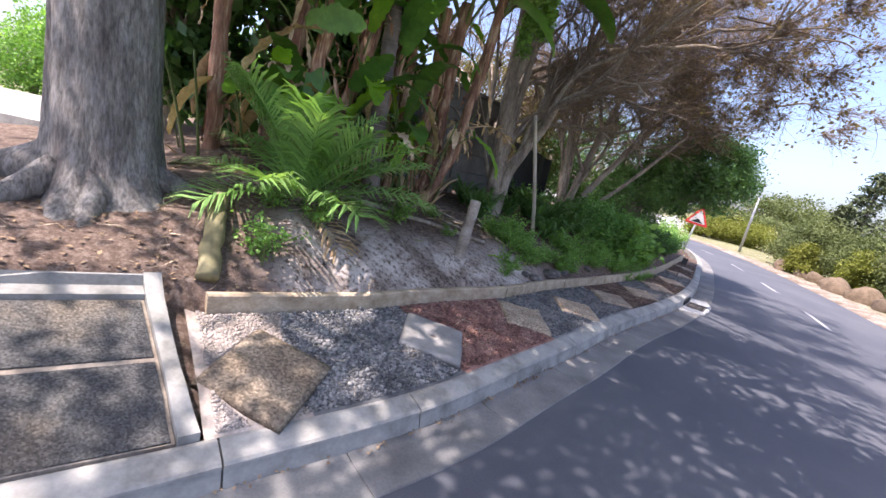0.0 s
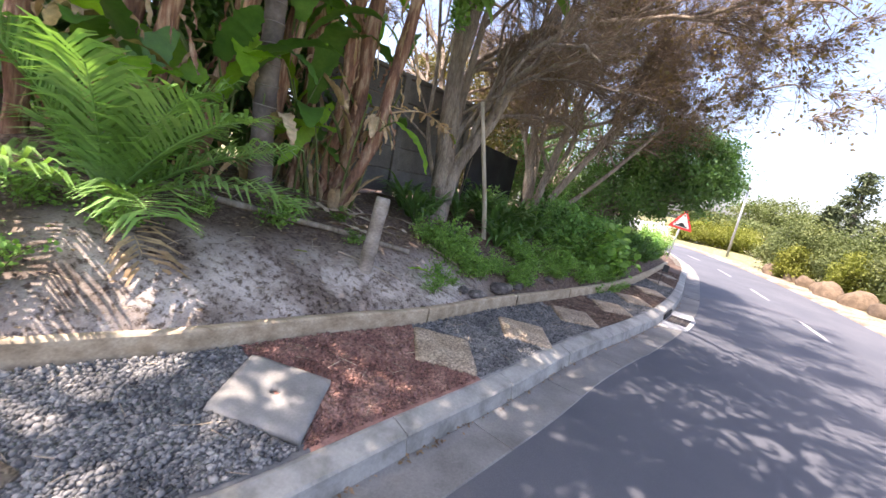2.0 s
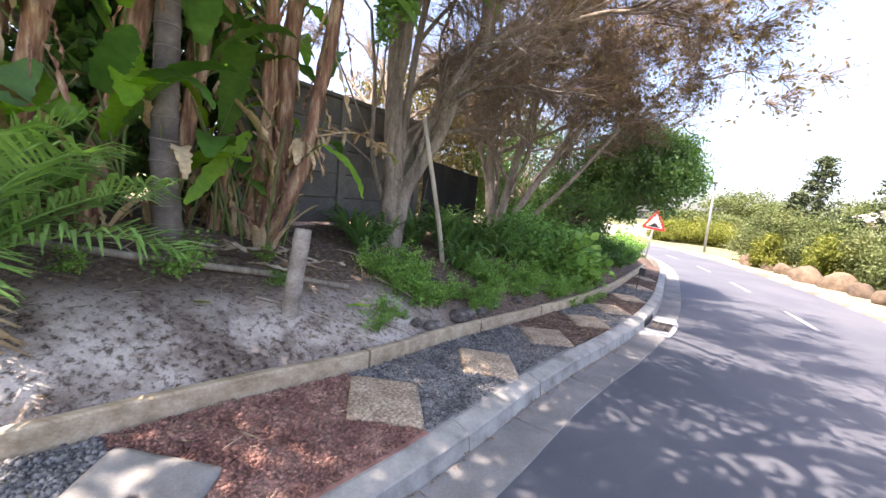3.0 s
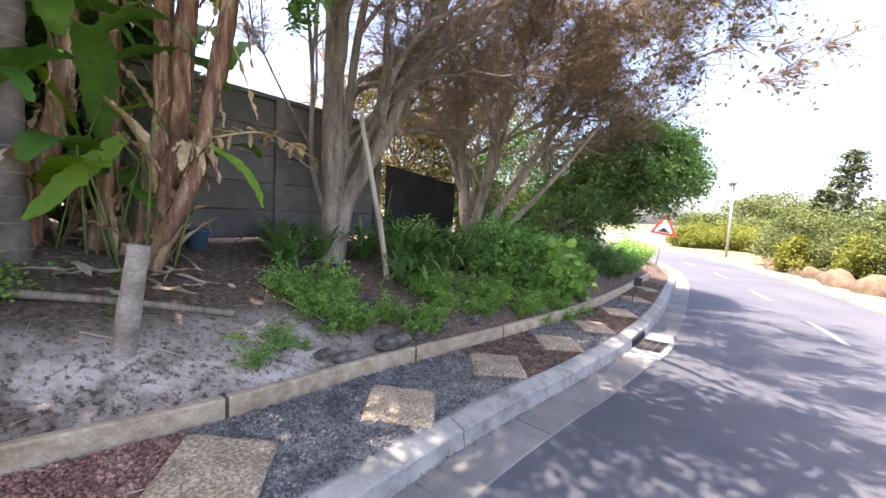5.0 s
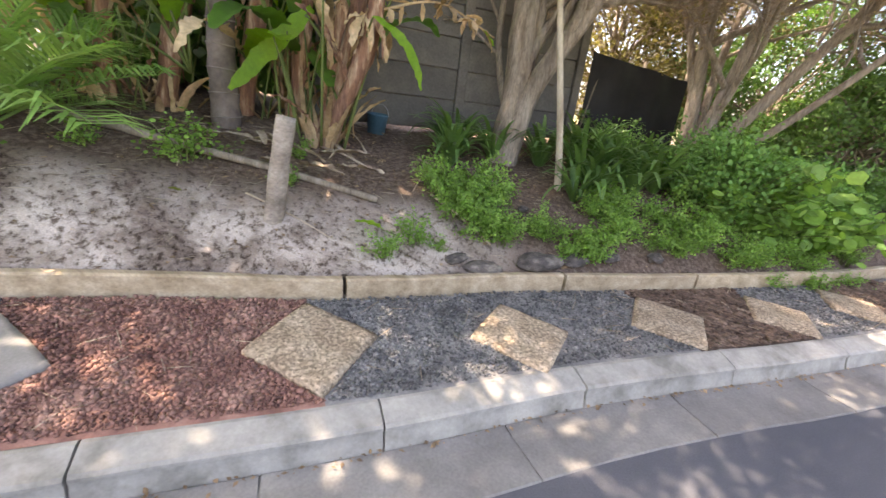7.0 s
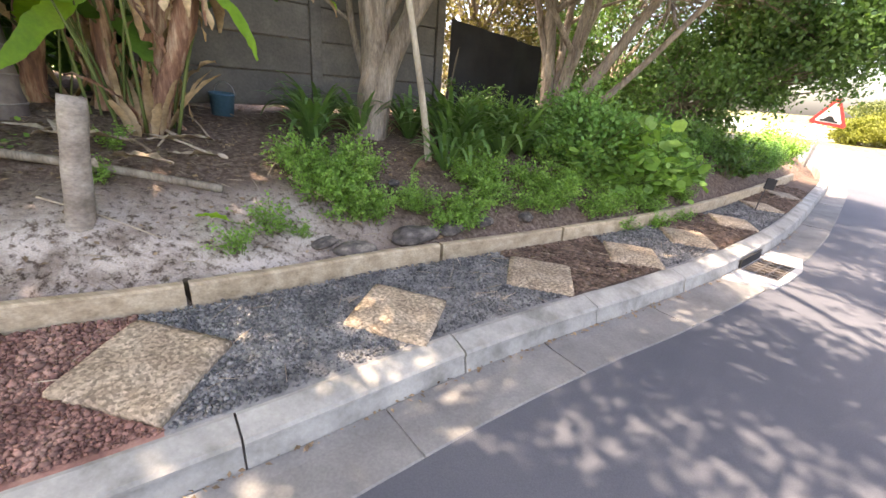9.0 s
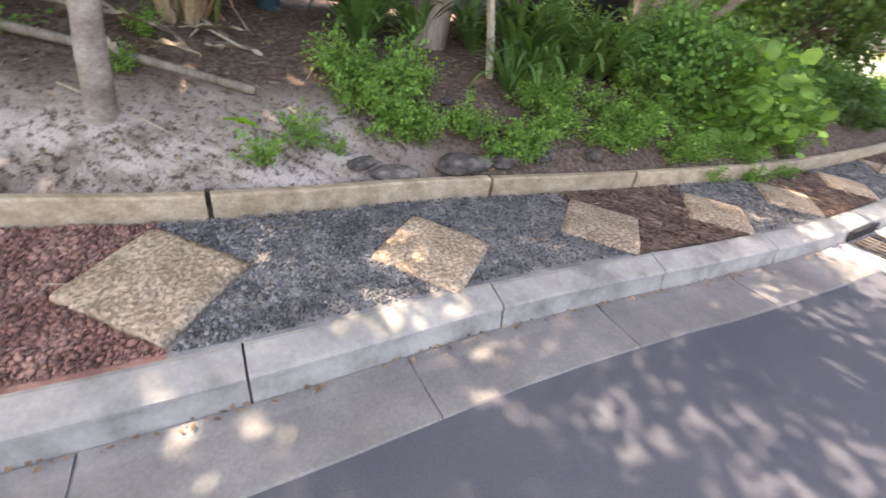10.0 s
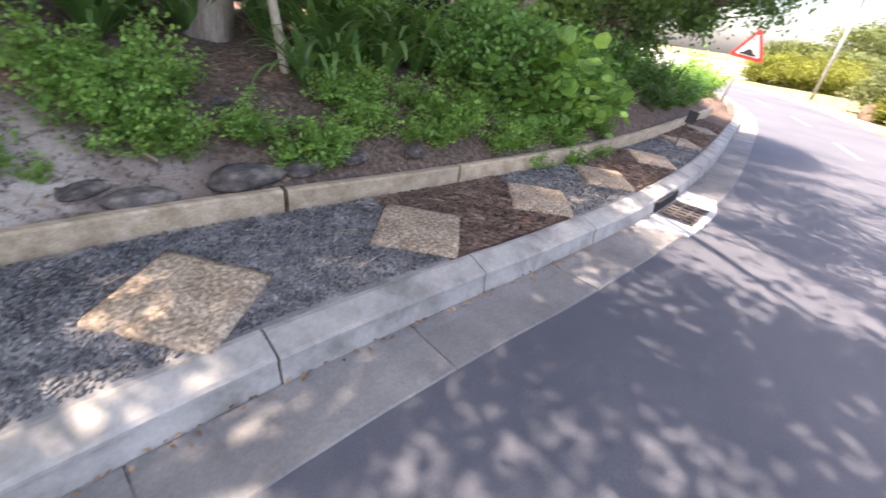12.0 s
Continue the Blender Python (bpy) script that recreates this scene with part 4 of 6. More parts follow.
def limb_parts(parent, limbs, mat, trunk_name="limb", thick=0.012, sides=(12, 8, 6, 5)):
    """Thick limbs are parts of their own, the fine ones join in one."""
    fine = []
    for k, (p, r, depth) in enumerate(limbs):
        sd = 10 if r[0] > 0.05 else (6 if r[0] > 0.015 else 4)
        if r[0] > 0.035 and len(p) > 2:
            q = smooth_line(p, 16)
            part(trunk_name, (*tube(q, np.interp(np.linspace(0, 1, 16), np.linspace(0, 1, len(r)), r), 12, True, 0.06, k), True), mat, parent)
        else:
            fine.append(tube(p, r, sd, False))
    if fine:
        part("branchwork", (*join(*fine), True), mat, parent)


def build_oak():
    rng = np.random.default_rng(21)
    t = tagged(new("oak_tree"), "large grey-barked tree with flaring roots on the bank", "tree")
    cx, cy, r0 = -0.63, 4.10, 0.285
    zb = 0.74
    n, sd = 46, 56
    a = np.arange(sd) * 2 * np.pi / sd
    zz = np.concatenate([np.linspace(-0.35, 0.9, 22), np.linspace(1.0, 4.6, 24)])
    v = []
    for z in zz:
        flare = 1 + 1.0 * math.exp(-max(z + 0.05, 0) / 0.16) * 0.75 + 0.10 * math.exp(-max(z, 0) / 0.8)
        ridge = 1 + (0.16 * np.cos(5 * a + 0.6) + 0.12 * np.cos(3 * a + 2.0)) * math.exp(-max(z, 0) / 0.28)
        bark = np.array([noise.noise((math.cos(q) * 5.5, math.sin(q) * 5.5, z * 1.1)) * 0.020 + abs(noise.noise((math.cos(q) * 14, math.sin(q) * 14, z * 3.2))) * -0.022 for q in a])
        rr = r0 * flare * ridge * (1 - 0.035 * max(z, 0)) + bark
        v.append(np.column_stack([cx - 0.03 * z + rr * np.cos(a), cy + 0.01 * z + rr * np.sin(a), np.full(sd, zb + z)]))
    v = np.concatenate(v)
    i = (np.arange(n - 1)[:, None] * sd)
    j = np.arange(sd)[None]
    f = np.stack([i + j, i + (j + 1) % sd, i + sd + (j + 1) % sd, i + sd + j], -1).reshape(-1, 4)
    part("trunk", (v, f, True), M_BARK, t)
    for k, (ang, ln, r) in enumerate(((-1.9, 0.45, 0.12), (-2.7, 0.75, 0.16), (-1.0, 0.35, 0.10), (0.3, 0.4, 0.09))):
        p = [(cx + math.cos(ang) * (0.25 + q * ln), cy + math.sin(ang) * (0.25 + q * ln)) for q in np.linspace(0, 1, 8)]
        pts = np.array([(x, y, max(ground_at(x, y), 0) + 0.12 * (1 - q) ** 2 - 0.05 * q) for (x, y), q in zip(p, np.linspace(0, 1, 8))])
        part("root", (*tube(pts, np.linspace(r, 0.03, 8), 10, True, 0.10, k), True), M_BARK, t)
    limbs = []
    top = np.array((cx - 0.14, cy + 0.05, zb + 4.5))
    for w in ((1.0, -0.5, 0.55), (0.8, 0.7, 0.7), (-0.8, 0.4, 0.8), (-0.3, -0.9, 0.7), (1.1, -0.05, 0.35)):
        grow(rng, top, w, 1.9, 0.14, 3, limbs, 0.6, 0.05, 0.1, (2, 3))
    limb_parts(t, limbs, M_BARK)
    m = 64
    a, q = rng.uniform(0, 6.28, m), np.sqrt(rng.random(m))
    cl = np.column_stack([0.35 + 3.4 * q * np.cos(a), 4.1 + 3.5 * q * np.sin(a), rng.uniform(4.7, 6.6, m)])
    fine = []
    for c in cl:
        tips = np.array([p[-1] for p, r, d in limbs if d >= 1])
        n0 = tips[((tips - c) ** 2).sum(1).argmin()]
        fine.append(tube(smooth_line([n0, (n0 + c) / 2 + rng.normal(0, 0.12, 3), c], 7), np.linspace(0.03, 0.008, 7), 5, False))
    part("twig_spray", (*join(*fine), True), M_BARK, t)
    p = cl[rng.integers(0, m, 20000)] + rng.normal(0, 1, (20000, 3)) * np.array((0.42, 0.42, 0.28))
    part("crown", scatter(LEAF_V, LEAF_F, p, rand_rot(rng, 20000, 0.4), 0.14 * rng.uniform(0.6, 1.3, (20000, 1)) * np.ones(3)), M_LEAF, t, "green leafy crown")


build_oak()


def multi_stem(name, label, base, stems, seed, reach, twigs, tufts, drift, crown=None, hanging=()):
    """A many-stemmed tree of dry brown twigs. stems: rows of (points, radius)."""
    rng = np.random.default_rng(seed)
    t = tagged(new(name), label, "tree")
    limbs = []
    for pts, r in stems:
        q = smooth_line(pts, 18)
        part("stem", (*tube(q, np.linspace(r, r * 0.55, 18), 14, True, 0.07, seed), True), M_BARK_PALE, t)
        end = q[-1]
        d = q[-1] - q[-3]
        for u in (7, 9, 11, 13, 15, 17):
            w = d / np.linalg.norm(d) * 0.6 + np.array(drift) * 0.5 + rng.normal(0, 0.5, 3) * np.array((1, 1, 0.6)) + np.array((0, 0, 0.12))
            grow(rng, q[u], w, reach * rng.uniform(0.7, 1.1), r * 0.42, 3, limbs, 0.55, 0.02, 0.15, (2, 3), 0.66)
    foot = np.array(stems[0][0][0])
    limbs = [l for l in limbs if l[0][:, 2].min() > 1.75 + 0.5 * max(0.0, l[0][:, 0].max() - 4.4) or np.linalg.norm((l[0] - foot)[:, :2], axis=1).max() < 1.1]
    limb_parts(t, limbs, M_BARK_PALE)
    outer = [p for p, r, d in limbs if d <= 2]
    nodes = np.concatenate(outer)
    ways = np.concatenate([np.gradient(p, axis=0) for p in outer])
    ways /= np.linalg.norm(ways, axis=1)[:, None] + 1e-9
    tw, ends = twig_cloud(rng, nodes, ways, int(twigs * 0.75), 0.5, 0.0034, np.array(drift) * 0.5)
    if crown:
        c, rad, z0, z1, m, lv = crown
        a, q = rng.uniform(0, 6.28, m), np.sqrt(rng.random(m))
        cl = np.column_stack([c[0] + rad[0] * q * np.cos(a), c[1] + rad[1] * q * np.sin(a), rng.uniform(z0, z1, m)])
        tips = np.array([p[-1] for p, r, d in limbs if d >= 1])
        rods, outward = [], []
        for k in cl:
            n0 = tips[((tips - k) ** 2).sum(1).argmin()]
            rods.append(tube(smooth_line([n0, (n0 + k) / 2 + rng.normal(0, 0.1, 3), k], 7), np.linspace(0.018, 0.005, 7), 5, False))
            outward.append((k - n0) / (np.linalg.norm(k - n0) + 1e-9))
        part("upper_branchwork", (*join(*rods), True), M_BARK_PALE, t)
        tw2, e2 = twig_cloud(rng, np.repeat(cl, 4, 0) + rng.normal(0, 0.25, (m * 4, 3)), np.repeat(outward, 4, 0), lv, 0.5, 0.0038, np.array(drift) * 0.3)
        tw = join(tw, tw2)
        part("upper_foliage", leaves_at(rng, e2, lv, 0.066, 0.025), M_TWIG_LEAF, t, "brownish feathery upper foliage")
    for x, y, z, h in hanging:
        bits = []
        for k in range(7):
            a = rng.uniform(0, 6.28)
            r = rng.uniform(0.03, 0.16)
            ln = smooth_line([(x, y, z), (x + math.cos(a) * r * 0.7, y + math.sin(a) * r * 0.7, z - h * 0.4), (x + math.cos(a) * r, y + math.sin(a) * r, z - h * rng.uniform(0.8, 1.1))], 30)
            bits.append(leaves_at(rng, ln[4:], 110, 0.075, 0.022))
        part("hanging_spray", join(*bits), M_LEAF, t, "drooping spray of narrow green leaves")
    part("twig_mass", tw, M_TWIG, t, "dense dry brown twigs")
    part("sparse_foliage", leaves_at(rng, ends, tufts, 0.04, 0.03), M_TWIG_LEAF, t, "sparse brownish feathery leaves")
    return nodes


def build_trees():
    multi_stem("dry_tree", "many-stemmed tree with bare brown twigs over the road", None, [
        ([(1.99, 8.00, 0.55), (2.01, 8.06, 0.90), (1.99, 8.18, 1.47), (1.93, 8.24, 1.99), (1.89, 8.30, 2.91), (1.84, 8.40, 4.63)], 0.17),
        ([(2.03, 8.00, 0.60), (2.07, 8.06, 1.00), (2.13, 8.16, 1.47), (2.31, 8.24, 1.87), (2.51, 8.32, 2.27), (2.79, 8.45, 3.14), (3.19, 8.70, 4.17)], 0.112),
        ([(2.01, 8.12, 0.90), (2.03, 8.22, 1.47), (2.04, 8.32, 2.10), (2.11, 8.40, 3.25), (2.29, 8.60, 4.63)], 0.068),
        ([(1.95, 8.16, 1.20), (1.79, 8.22, 1.53), (1.67, 8.26, 1.99), (1.63, 8.35, 2.79), (1.49, 8.50, 3.71)], 0.036)], 31, 1.45, 13500, 6500, (0.62, 0.0, 0.32), ((3.0, 6.9), (2.5, 2.2), 4.3, 5.8, 54, 17500), ((1.92, 7.30, 3.75, 0.8), (2.10, 7.35, 3.8, 0.6)))
    multi_stem("dry_tree", "spreading many-stemmed tree of brown twigs beside the screen", None, [
        ([(3.42, 10.2, 0.6), (3.42, 10.25, 1.1), (3.36, 10.3, 1.8), (3.30, 10.2, 2.6), (3.3, 10.1, 4.0)], 0.10),
        ([(3.48, 10.15, 0.6), (3.55, 10.15, 1.1), (3.66, 10.1, 1.7), (3.8, 10.0, 2.5), (4.1, 9.9, 3.8)], 0.09),
        ([(3.55, 10.2, 0.6), (3.78, 10.25, 1.2), (4.1, 10.3, 1.75), (4.5, 10.3, 2.4), (5.1, 10.3, 3.3)], 0.08),
        ([(3.55, 10.1, 0.6), (3.85, 10.0, 1.05), (4.25, 9.95, 1.45), (4.7, 9.9, 2.0), (5.3, 9.9, 2.8)], 0.05),
        ([(3.5, 10.3, 0.8), (3.5, 10.5, 1.6), (3.55, 10.8, 2.6), (3.8, 11.2, 3.8)], 0.06)], 47, 1.5, 15000, 7000, (0.6, -0.05, 0.36), ((5.1, 9.8), (2.0, 2.1), 3.15, 5.3, 56, 9500))


    t = bpy.data.objects["dry_tree"]
    for k, pts in enumerate(([(4.5, 7.7, 4.0), (5.0, 7.4, 3.85), (5.3, 7.25, 3.75), (5.55, 7.2, 3.5)], [(5.0, 7.4, 3.85), (5.4, 7.3, 3.9), (5.8, 7.2, 3.8)], [(5.3, 7.25, 3.75), (5.5, 7.15, 3.72), (5.7, 7.1, 3.6)],
                             [(4.8, 7.9, 3.6), (5.3, 7.8, 3.5), (5.6, 7.75, 3.3)])):
        part("bare_twig", (*tube(smooth_line(pts, 14), np.linspace(0.011, 0.004, 14), 6), True), M_TWIG, t)


build_trees()


def leafy_tree(name, label, c, radii, seed, leaves, size, mat, trunk_r=0.12, base=None, tmpl=(LEAF_V, LEAF_F), clumps=60):
    rng = np.random.default_rng(seed)
    t = tagged(new(name), label, "tree")
    bx, by = base or (c[0], c[1])
    g = ground_at(bx, by)
    limbs = []
    pts = smooth_line([(bx, by, g - 0.15), (bx + 0.05, by, g + (c[2] - g) * 0.4), (c[0], c[1], c[2])], 10)
    part("trunk", (*tube(pts, np.linspace(trunk_r, trunk_r * 0.5, 10), 10, True, 0.06, seed), True), M_BARK_PALE, t)
    d = rng.normal(0, 1, (clumps, 3))
    d /= np.linalg.norm(d, axis=1)[:, None]
    cl = np.array(c) + d * np.array(radii) * rng.uniform(0.35, 1.05, (clumps, 1)) ** 0.6
    fine = []
    for q in cl:
        m = pts[rng.integers(4, 10)]
        fine.append(tube(smooth_line([m, (m + q) / 2 + rng.normal(0, 0.08, 3), q], 6), np.linspace(0.022, 0.006, 6), 5, False))
    part("limbwork", (*join(*fine), True), M_BARK_PALE, t)
    idx = rng.integers(0, clumps, leaves)
    sp = np.mean(radii) * 0.15
    p = cl[idx] + rng.normal(0, sp, (leaves, 3)) * np.array((1, 1, 0.7))
    p[:, 2] = np.maximum(p[:, 2], g + 0.15)
    part("crown", scatter(tmpl[0], tmpl[1], p, rand_rot(rng, leaves, 0.3), size * rng.uniform(0.6, 1.3, (leaves, 1)) * np.ones(3)), mat, t, "uneven leafy crown")
    return t


leafy_tree("broadleaf_tree", "green glossy-leaved tree overhanging the verge", (6.55, 11.7, 2.35), (1.15, 1.05, 0.92), 61, 48000, 0.066, M_LEAF_MID, 0.10, (5.6, 12.1), clumps=130)
leafy_tree("broadleaf_tree", "dense green thicket behind the dry trees", (4.3, 12.6, 1.8), (1.5, 1.3, 1.4), 62, 22000, 0.066, M_LEAF_MID, 0.1, (4.2, 12.5), clumps=80)
leafy_tree("broadleaf_tree", "low green glossy-leaved tree in the shade of its neighbour", (5.2, 11.6, 1.55), (1.0, 0.85, 0.9), 68, 20000, 0.06, M_LEAF_MID, 0.07, (5.1, 11.8), clumps=80)
leafy_tree("thicket", "brownish green thicket behind the black screen", (1.9, 12.0, 2.5), (1.5, 1.2, 1.7), 63, 15000, 0.08, M_LEAF_OLIVE, 0.08, clumps=80)
leafy_tree("thicket", "brownish green thicket behind the black screen", (3.2, 13.6, 2.9), (1.5, 1.2, 1.8), 64, 15000, 0.08, M_LEAF_OLIVE, 0.08, clumps=80)
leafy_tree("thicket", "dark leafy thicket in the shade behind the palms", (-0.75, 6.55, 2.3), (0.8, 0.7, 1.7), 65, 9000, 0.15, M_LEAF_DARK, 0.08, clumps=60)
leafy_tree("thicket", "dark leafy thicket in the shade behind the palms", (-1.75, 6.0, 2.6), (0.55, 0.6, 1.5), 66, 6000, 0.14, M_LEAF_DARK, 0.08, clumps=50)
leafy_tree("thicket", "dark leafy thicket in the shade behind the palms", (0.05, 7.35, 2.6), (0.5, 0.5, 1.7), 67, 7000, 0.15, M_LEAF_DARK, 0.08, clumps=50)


# ---- strelitzia and palms ----
def blade(base, way, length, width, droop, seed, torn=0.0, fold=0.25, n=26, side=None):
    """A long paddle leaf with a midrib, drooping, its edges torn into strips. Returns arrays of quads."""
    g = random.Random(seed)
    p = np.array(base, dtype=float)
    d = np.array(way, dtype=float)
    d /= np.linalg.norm(d)
    step = length / n
    up = np.array([0, 0, 1.0])
    L, C, R = [], [], []
    for k in range(n + 1):
        u = k / n
        s = np.cross(d, up) if side is None else np.array(side, dtype=float)
        s = s / (np.linalg.norm(s) + 1e-9)
        nn = np.cross(s, d)
        w = width * (math.sin(math.pi * min(1, u * 0.93 + 0.05)) ** 0.55)
        wl, wr = w * (1 - torn * g.random()), w * (1 - torn * g.random())
        C.append(p.copy())
        L.append(p + s * wl + nn * wl * fold + nn * g.uniform(-1, 1) * torn * 0.04)
        R.append(p - s * wr + nn * wr * fold + nn * g.uniform(-1, 1) * torn * 0.04)
        d = d + np.array([0, 0, -droop * step]) * (0.4 + 1.2 * u)
        d /= np.linalg.norm(d)
        p = p + d * step
    m = n + 1
    v = np.array(L + C + R)
    f = []
    for k in range(n):
        f.append((k, m + k, m + k + 1, k + 1))
        f.append((m + k, 2 * m + k, 2 * m + k + 1, m + k + 1))
    return v, np.array(f)


def petiole(a, b, r):
    a, b = np.array(a, dtype=float), np.array(b, dtype=float)
    mid = (a + b) / 2 + np.array([0, 0, 0.08 * np.linalg.norm(b - a)])
    return tube(smooth_line([a, mid, b], 8), np.linspace(r, r * 0.6, 8), 6)


def sheathed_stem(parent, pts, r, seed):
    """A leaning stem wrapped in peeling brown sheaths."""
    g = random.Random(seed)
    q = smooth_line(pts, 30)
    rr = r * (1 + 0.16 * np.sin(np.linspace(0, 19, 30)) * np.linspace(1, 0.5, 30))
    st = part("stem", (*tube(q, rr, 14, True, 0.10, seed), True), M_SHEATH, parent)
    for k in range(17):
        i = g.randrange(2, 28)
        a = g.uniform(0, 6.28)
        o = q[i] + np.array([math.cos(a) * r, math.sin(a) * r, 0])
        w = np.array([math.cos(a) * 0.5, math.sin(a) * 0.5, g.choice((-1.0, 1.0, -1.2))])
        part("peeling_sheath", (*blade(o, w, g.uniform(0.25, 0.6), g.uniform(0.008, 0.024), g.uniform(0.5, 3), seed * 31 + k, 0.6, 0.5, 12), True), M_DRY_LEAF if g.random() < 0.6 else M_SHEATH, st)


def build_strelitzia():
    g = random.Random(77)
    groups = [
        ("giant strelitzia clump with peeling brown stems and torn leaves", [
            ([(1.02, 6.62, 0.8), (1.08, 6.74, 1.2), (1.12, 6.86, 1.8), (1.10, 6.95, 2.5), (1.15, 7.0, 3.3)], 0.075),
            ([(1.10, 6.55, 0.8), (1.22, 6.62, 1.15), (1.36, 6.72, 1.6), (1.42, 6.80, 2.1), (1.5, 6.9, 2.8), (1.55, 7.0, 3.5)], 0.06),
            ([(0.92, 6.72, 0.8), (0.90, 6.86, 1.4), (0.95, 6.95, 2.2), (0.9, 7.0, 3.2)], 0.08)]),
        ("tall strelitzia with red-brown stems behind the palm", [
            ([(0.35, 6.35, 0.8), (0.42, 6.4, 1.4), (0.52, 6.5, 2.2), (0.6, 6.5, 3.2)], 0.075),
            ([(0.10, 5.85, 0.8), (0.14, 5.95, 1.4), (0.25, 6.1, 2.2), (0.4, 6.2, 3.2)], 0.08),
            ([(0.62, 6.62, 0.8), (0.66, 6.7, 1.5), (0.62, 6.8, 2.3), (0.6, 6.8, 3.2)], 0.07)]),
        ("strelitzia clump in deep shade behind the small palm", [
            ([(-0.35, 5.45, 0.8), (-0.32, 5.5, 1.5), (-0.2, 5.6, 2.3), (-0.1, 5.7, 3.3)], 0.08),
            ([(-0.05, 5.55, 0.8), (-0.08, 5.6, 1.5), (0.05, 5.65, 2.4), (0.1, 5.7, 3.2)], 0.07),
            ([(-0.7, 5.2, 0.8), (-0.7, 5.25, 1.5), (-0.75, 5.3, 2.4), (-0.7, 5.4, 3.2)], 0.07)])]
    for gi, (label, stems) in enumerate(groups):
        t = tagged(new("strelitzia"), label, "plant", group="strelitzia clumps")
        for k, (pts, r) in enumerate(stems):
            sheathed_stem(t, pts, r, gi * 10 + k)
            top = np.array(pts[-1])
            for j in range(5):
                a = g.uniform(0, 6.28)
                w = (math.cos(a), math.sin(a), g.uniform(0.2, 1.2))
                e = top + np.array(w) * 0.5
                part("petiole", (*petiole(top - np.array([0, 0, 0.3]), e, 0.02), True), M_STEM, t)
                part("leaf", (*blade(e, w, g.uniform(1.1, 1.6), g.uniform(0.16, 0.24), g.uniform(0.6, 1.3), gi * 100 + k * 10 + j, 0.25), True), M_BROAD, t)
        # dark leaves low in the clump
        for j in range(13 if gi == 0 else 26):
            pts = stems[j % len(stems)][0]
            b = np.array(pts[g.randrange(1, len(pts) - 1)])
            a = g.uniform(0.6, 3.6) if gi == 0 else g.uniform(-2.6, 0.9)
            w = np.array((math.cos(a) * 0.6, math.sin(a) * 0.6, g.uniform(0.3, 1.3)))
            e = b + w * g.uniform(0.15, 0.4)
            part("petiole", (*petiole(b, e, 0.014), True), M_STEM, t)
            dry = g.random() < 0.28
            # about a third of the green leaves take the painted sunlit colour
            part("leaf", (*blade(e, w, g.uniform(0.6, 1.1), g.uniform(0.09, 0.17) * (0.45 if dry else 1.0), g.uniform(1.2, 2.6), gi * 200 + j, 0.45 if dry else 0.3), True), M_DRY_LEAF if dry else (M_LEAF_SUNLIT if g.random() < 0.35 else M_BROAD), t)
        # dry leaf bases round the foot
        for j in range(16):
            pts = stems[j % len(stems)][0]
            a = g.uniform(0, 6.28)
            b = np.array(pts[0]) + np.array((math.cos(a) * 0.12, math.sin(a) * 0.12, 0.05))
            w = (math.cos(a) * 0.5, math.sin(a) * 0.5, g.uniform(0.5, 1.6))
            part("dead_leaf_base", (*blade(b, w, g.uniform(0.25, 0.6), g.uniform(0.025, 0.05), g.uniform(0.3, 2), gi * 300 + j, 0.2, 0.5, 10), True), M_DRY_LEAF, t)
        if gi == 1:
            for k, (x, y, z, dx, dy, dz, ln, wd) in enumerate(((0.25, 5.75, 1.75, -0.5, -0.2, 0.35, 0.6, 0.13), (0.30, 5.80, 1.95, 0.45, -0.25, 0.45, 0.6, 0.12), (0.10, 5.60, 2.05, -0.3, -0.3, -0.6, 0.65, 0.13), (0.40, 5.95, 2.30, 0.3, -0.4, -0.5, 0.6, 0.12),
                                                           (0.05, 5.55, 1.55, -0.6, -0.1, -0.2, 0.55, 0.10), (-0.1, 5.5, 2.4, 0.5, -0.2, 0.1, 0.7, 0.14))):
                w = np.array((dx, dy, dz))
                part("petiole", (*petiole((0.30, 6.0, 1.3), (x, y, z), 0.013), True), M_STEM, t)
                # every third leaf is coloured as if the sun struck it
                part("leaf", (*blade((x, y, z), w, ln, wd, 0.6, 700 + k, 0.3, 0.15, 22, np.cross(w, (0.6, -0.8, 0.1))), True), M_LEAF_SUNLIT if k % 3 == 0 else M_BROAD, t)
        # upright green stalks between the stems
        for j in range(16):
            pts = stems[j % len(stems)][0]
            a, ln = g.uniform(0, 6.28), g.uniform(0.7, 1.3)
            b = np.array(pts[0]) + np.array((math.cos(a) * 0.16, math.sin(a) * 0.16, 0.0))
            e = b + np.array((math.cos(a) * 0.28, math.sin(a) * 0.28, 1.0)) * ln
            part("stalk", (*petiole(b, e, g.uniform(0.007, 0.013)), True), M_STEM, t)
            if j % 4 == 0:
                part("folded_leaf", (*blade(e, (math.cos(a) * 0.5, math.sin(a) * 0.5, -0.4), g.uniform(0.5, 0.8), g.uniform(0.05, 0.09), 3.0, gi * 400 + j, 0.35, 0.9, 18), True), M_DRY_LEAF, t, "folded brown dead leaf")
        if gi == 0:
            # the leaf coloured as sunlit that hangs toward the road, the hanging young leaf and the withered spray
            lt, tp = np.array((0.94, 6.52, 1.80)), np.array((0.77, 6.04, 1.277))
            w = tp - lt
            part("petiole", (*petiole((1.05, 6.72, 1.5), lt, 0.018), True), M_STEM, t)
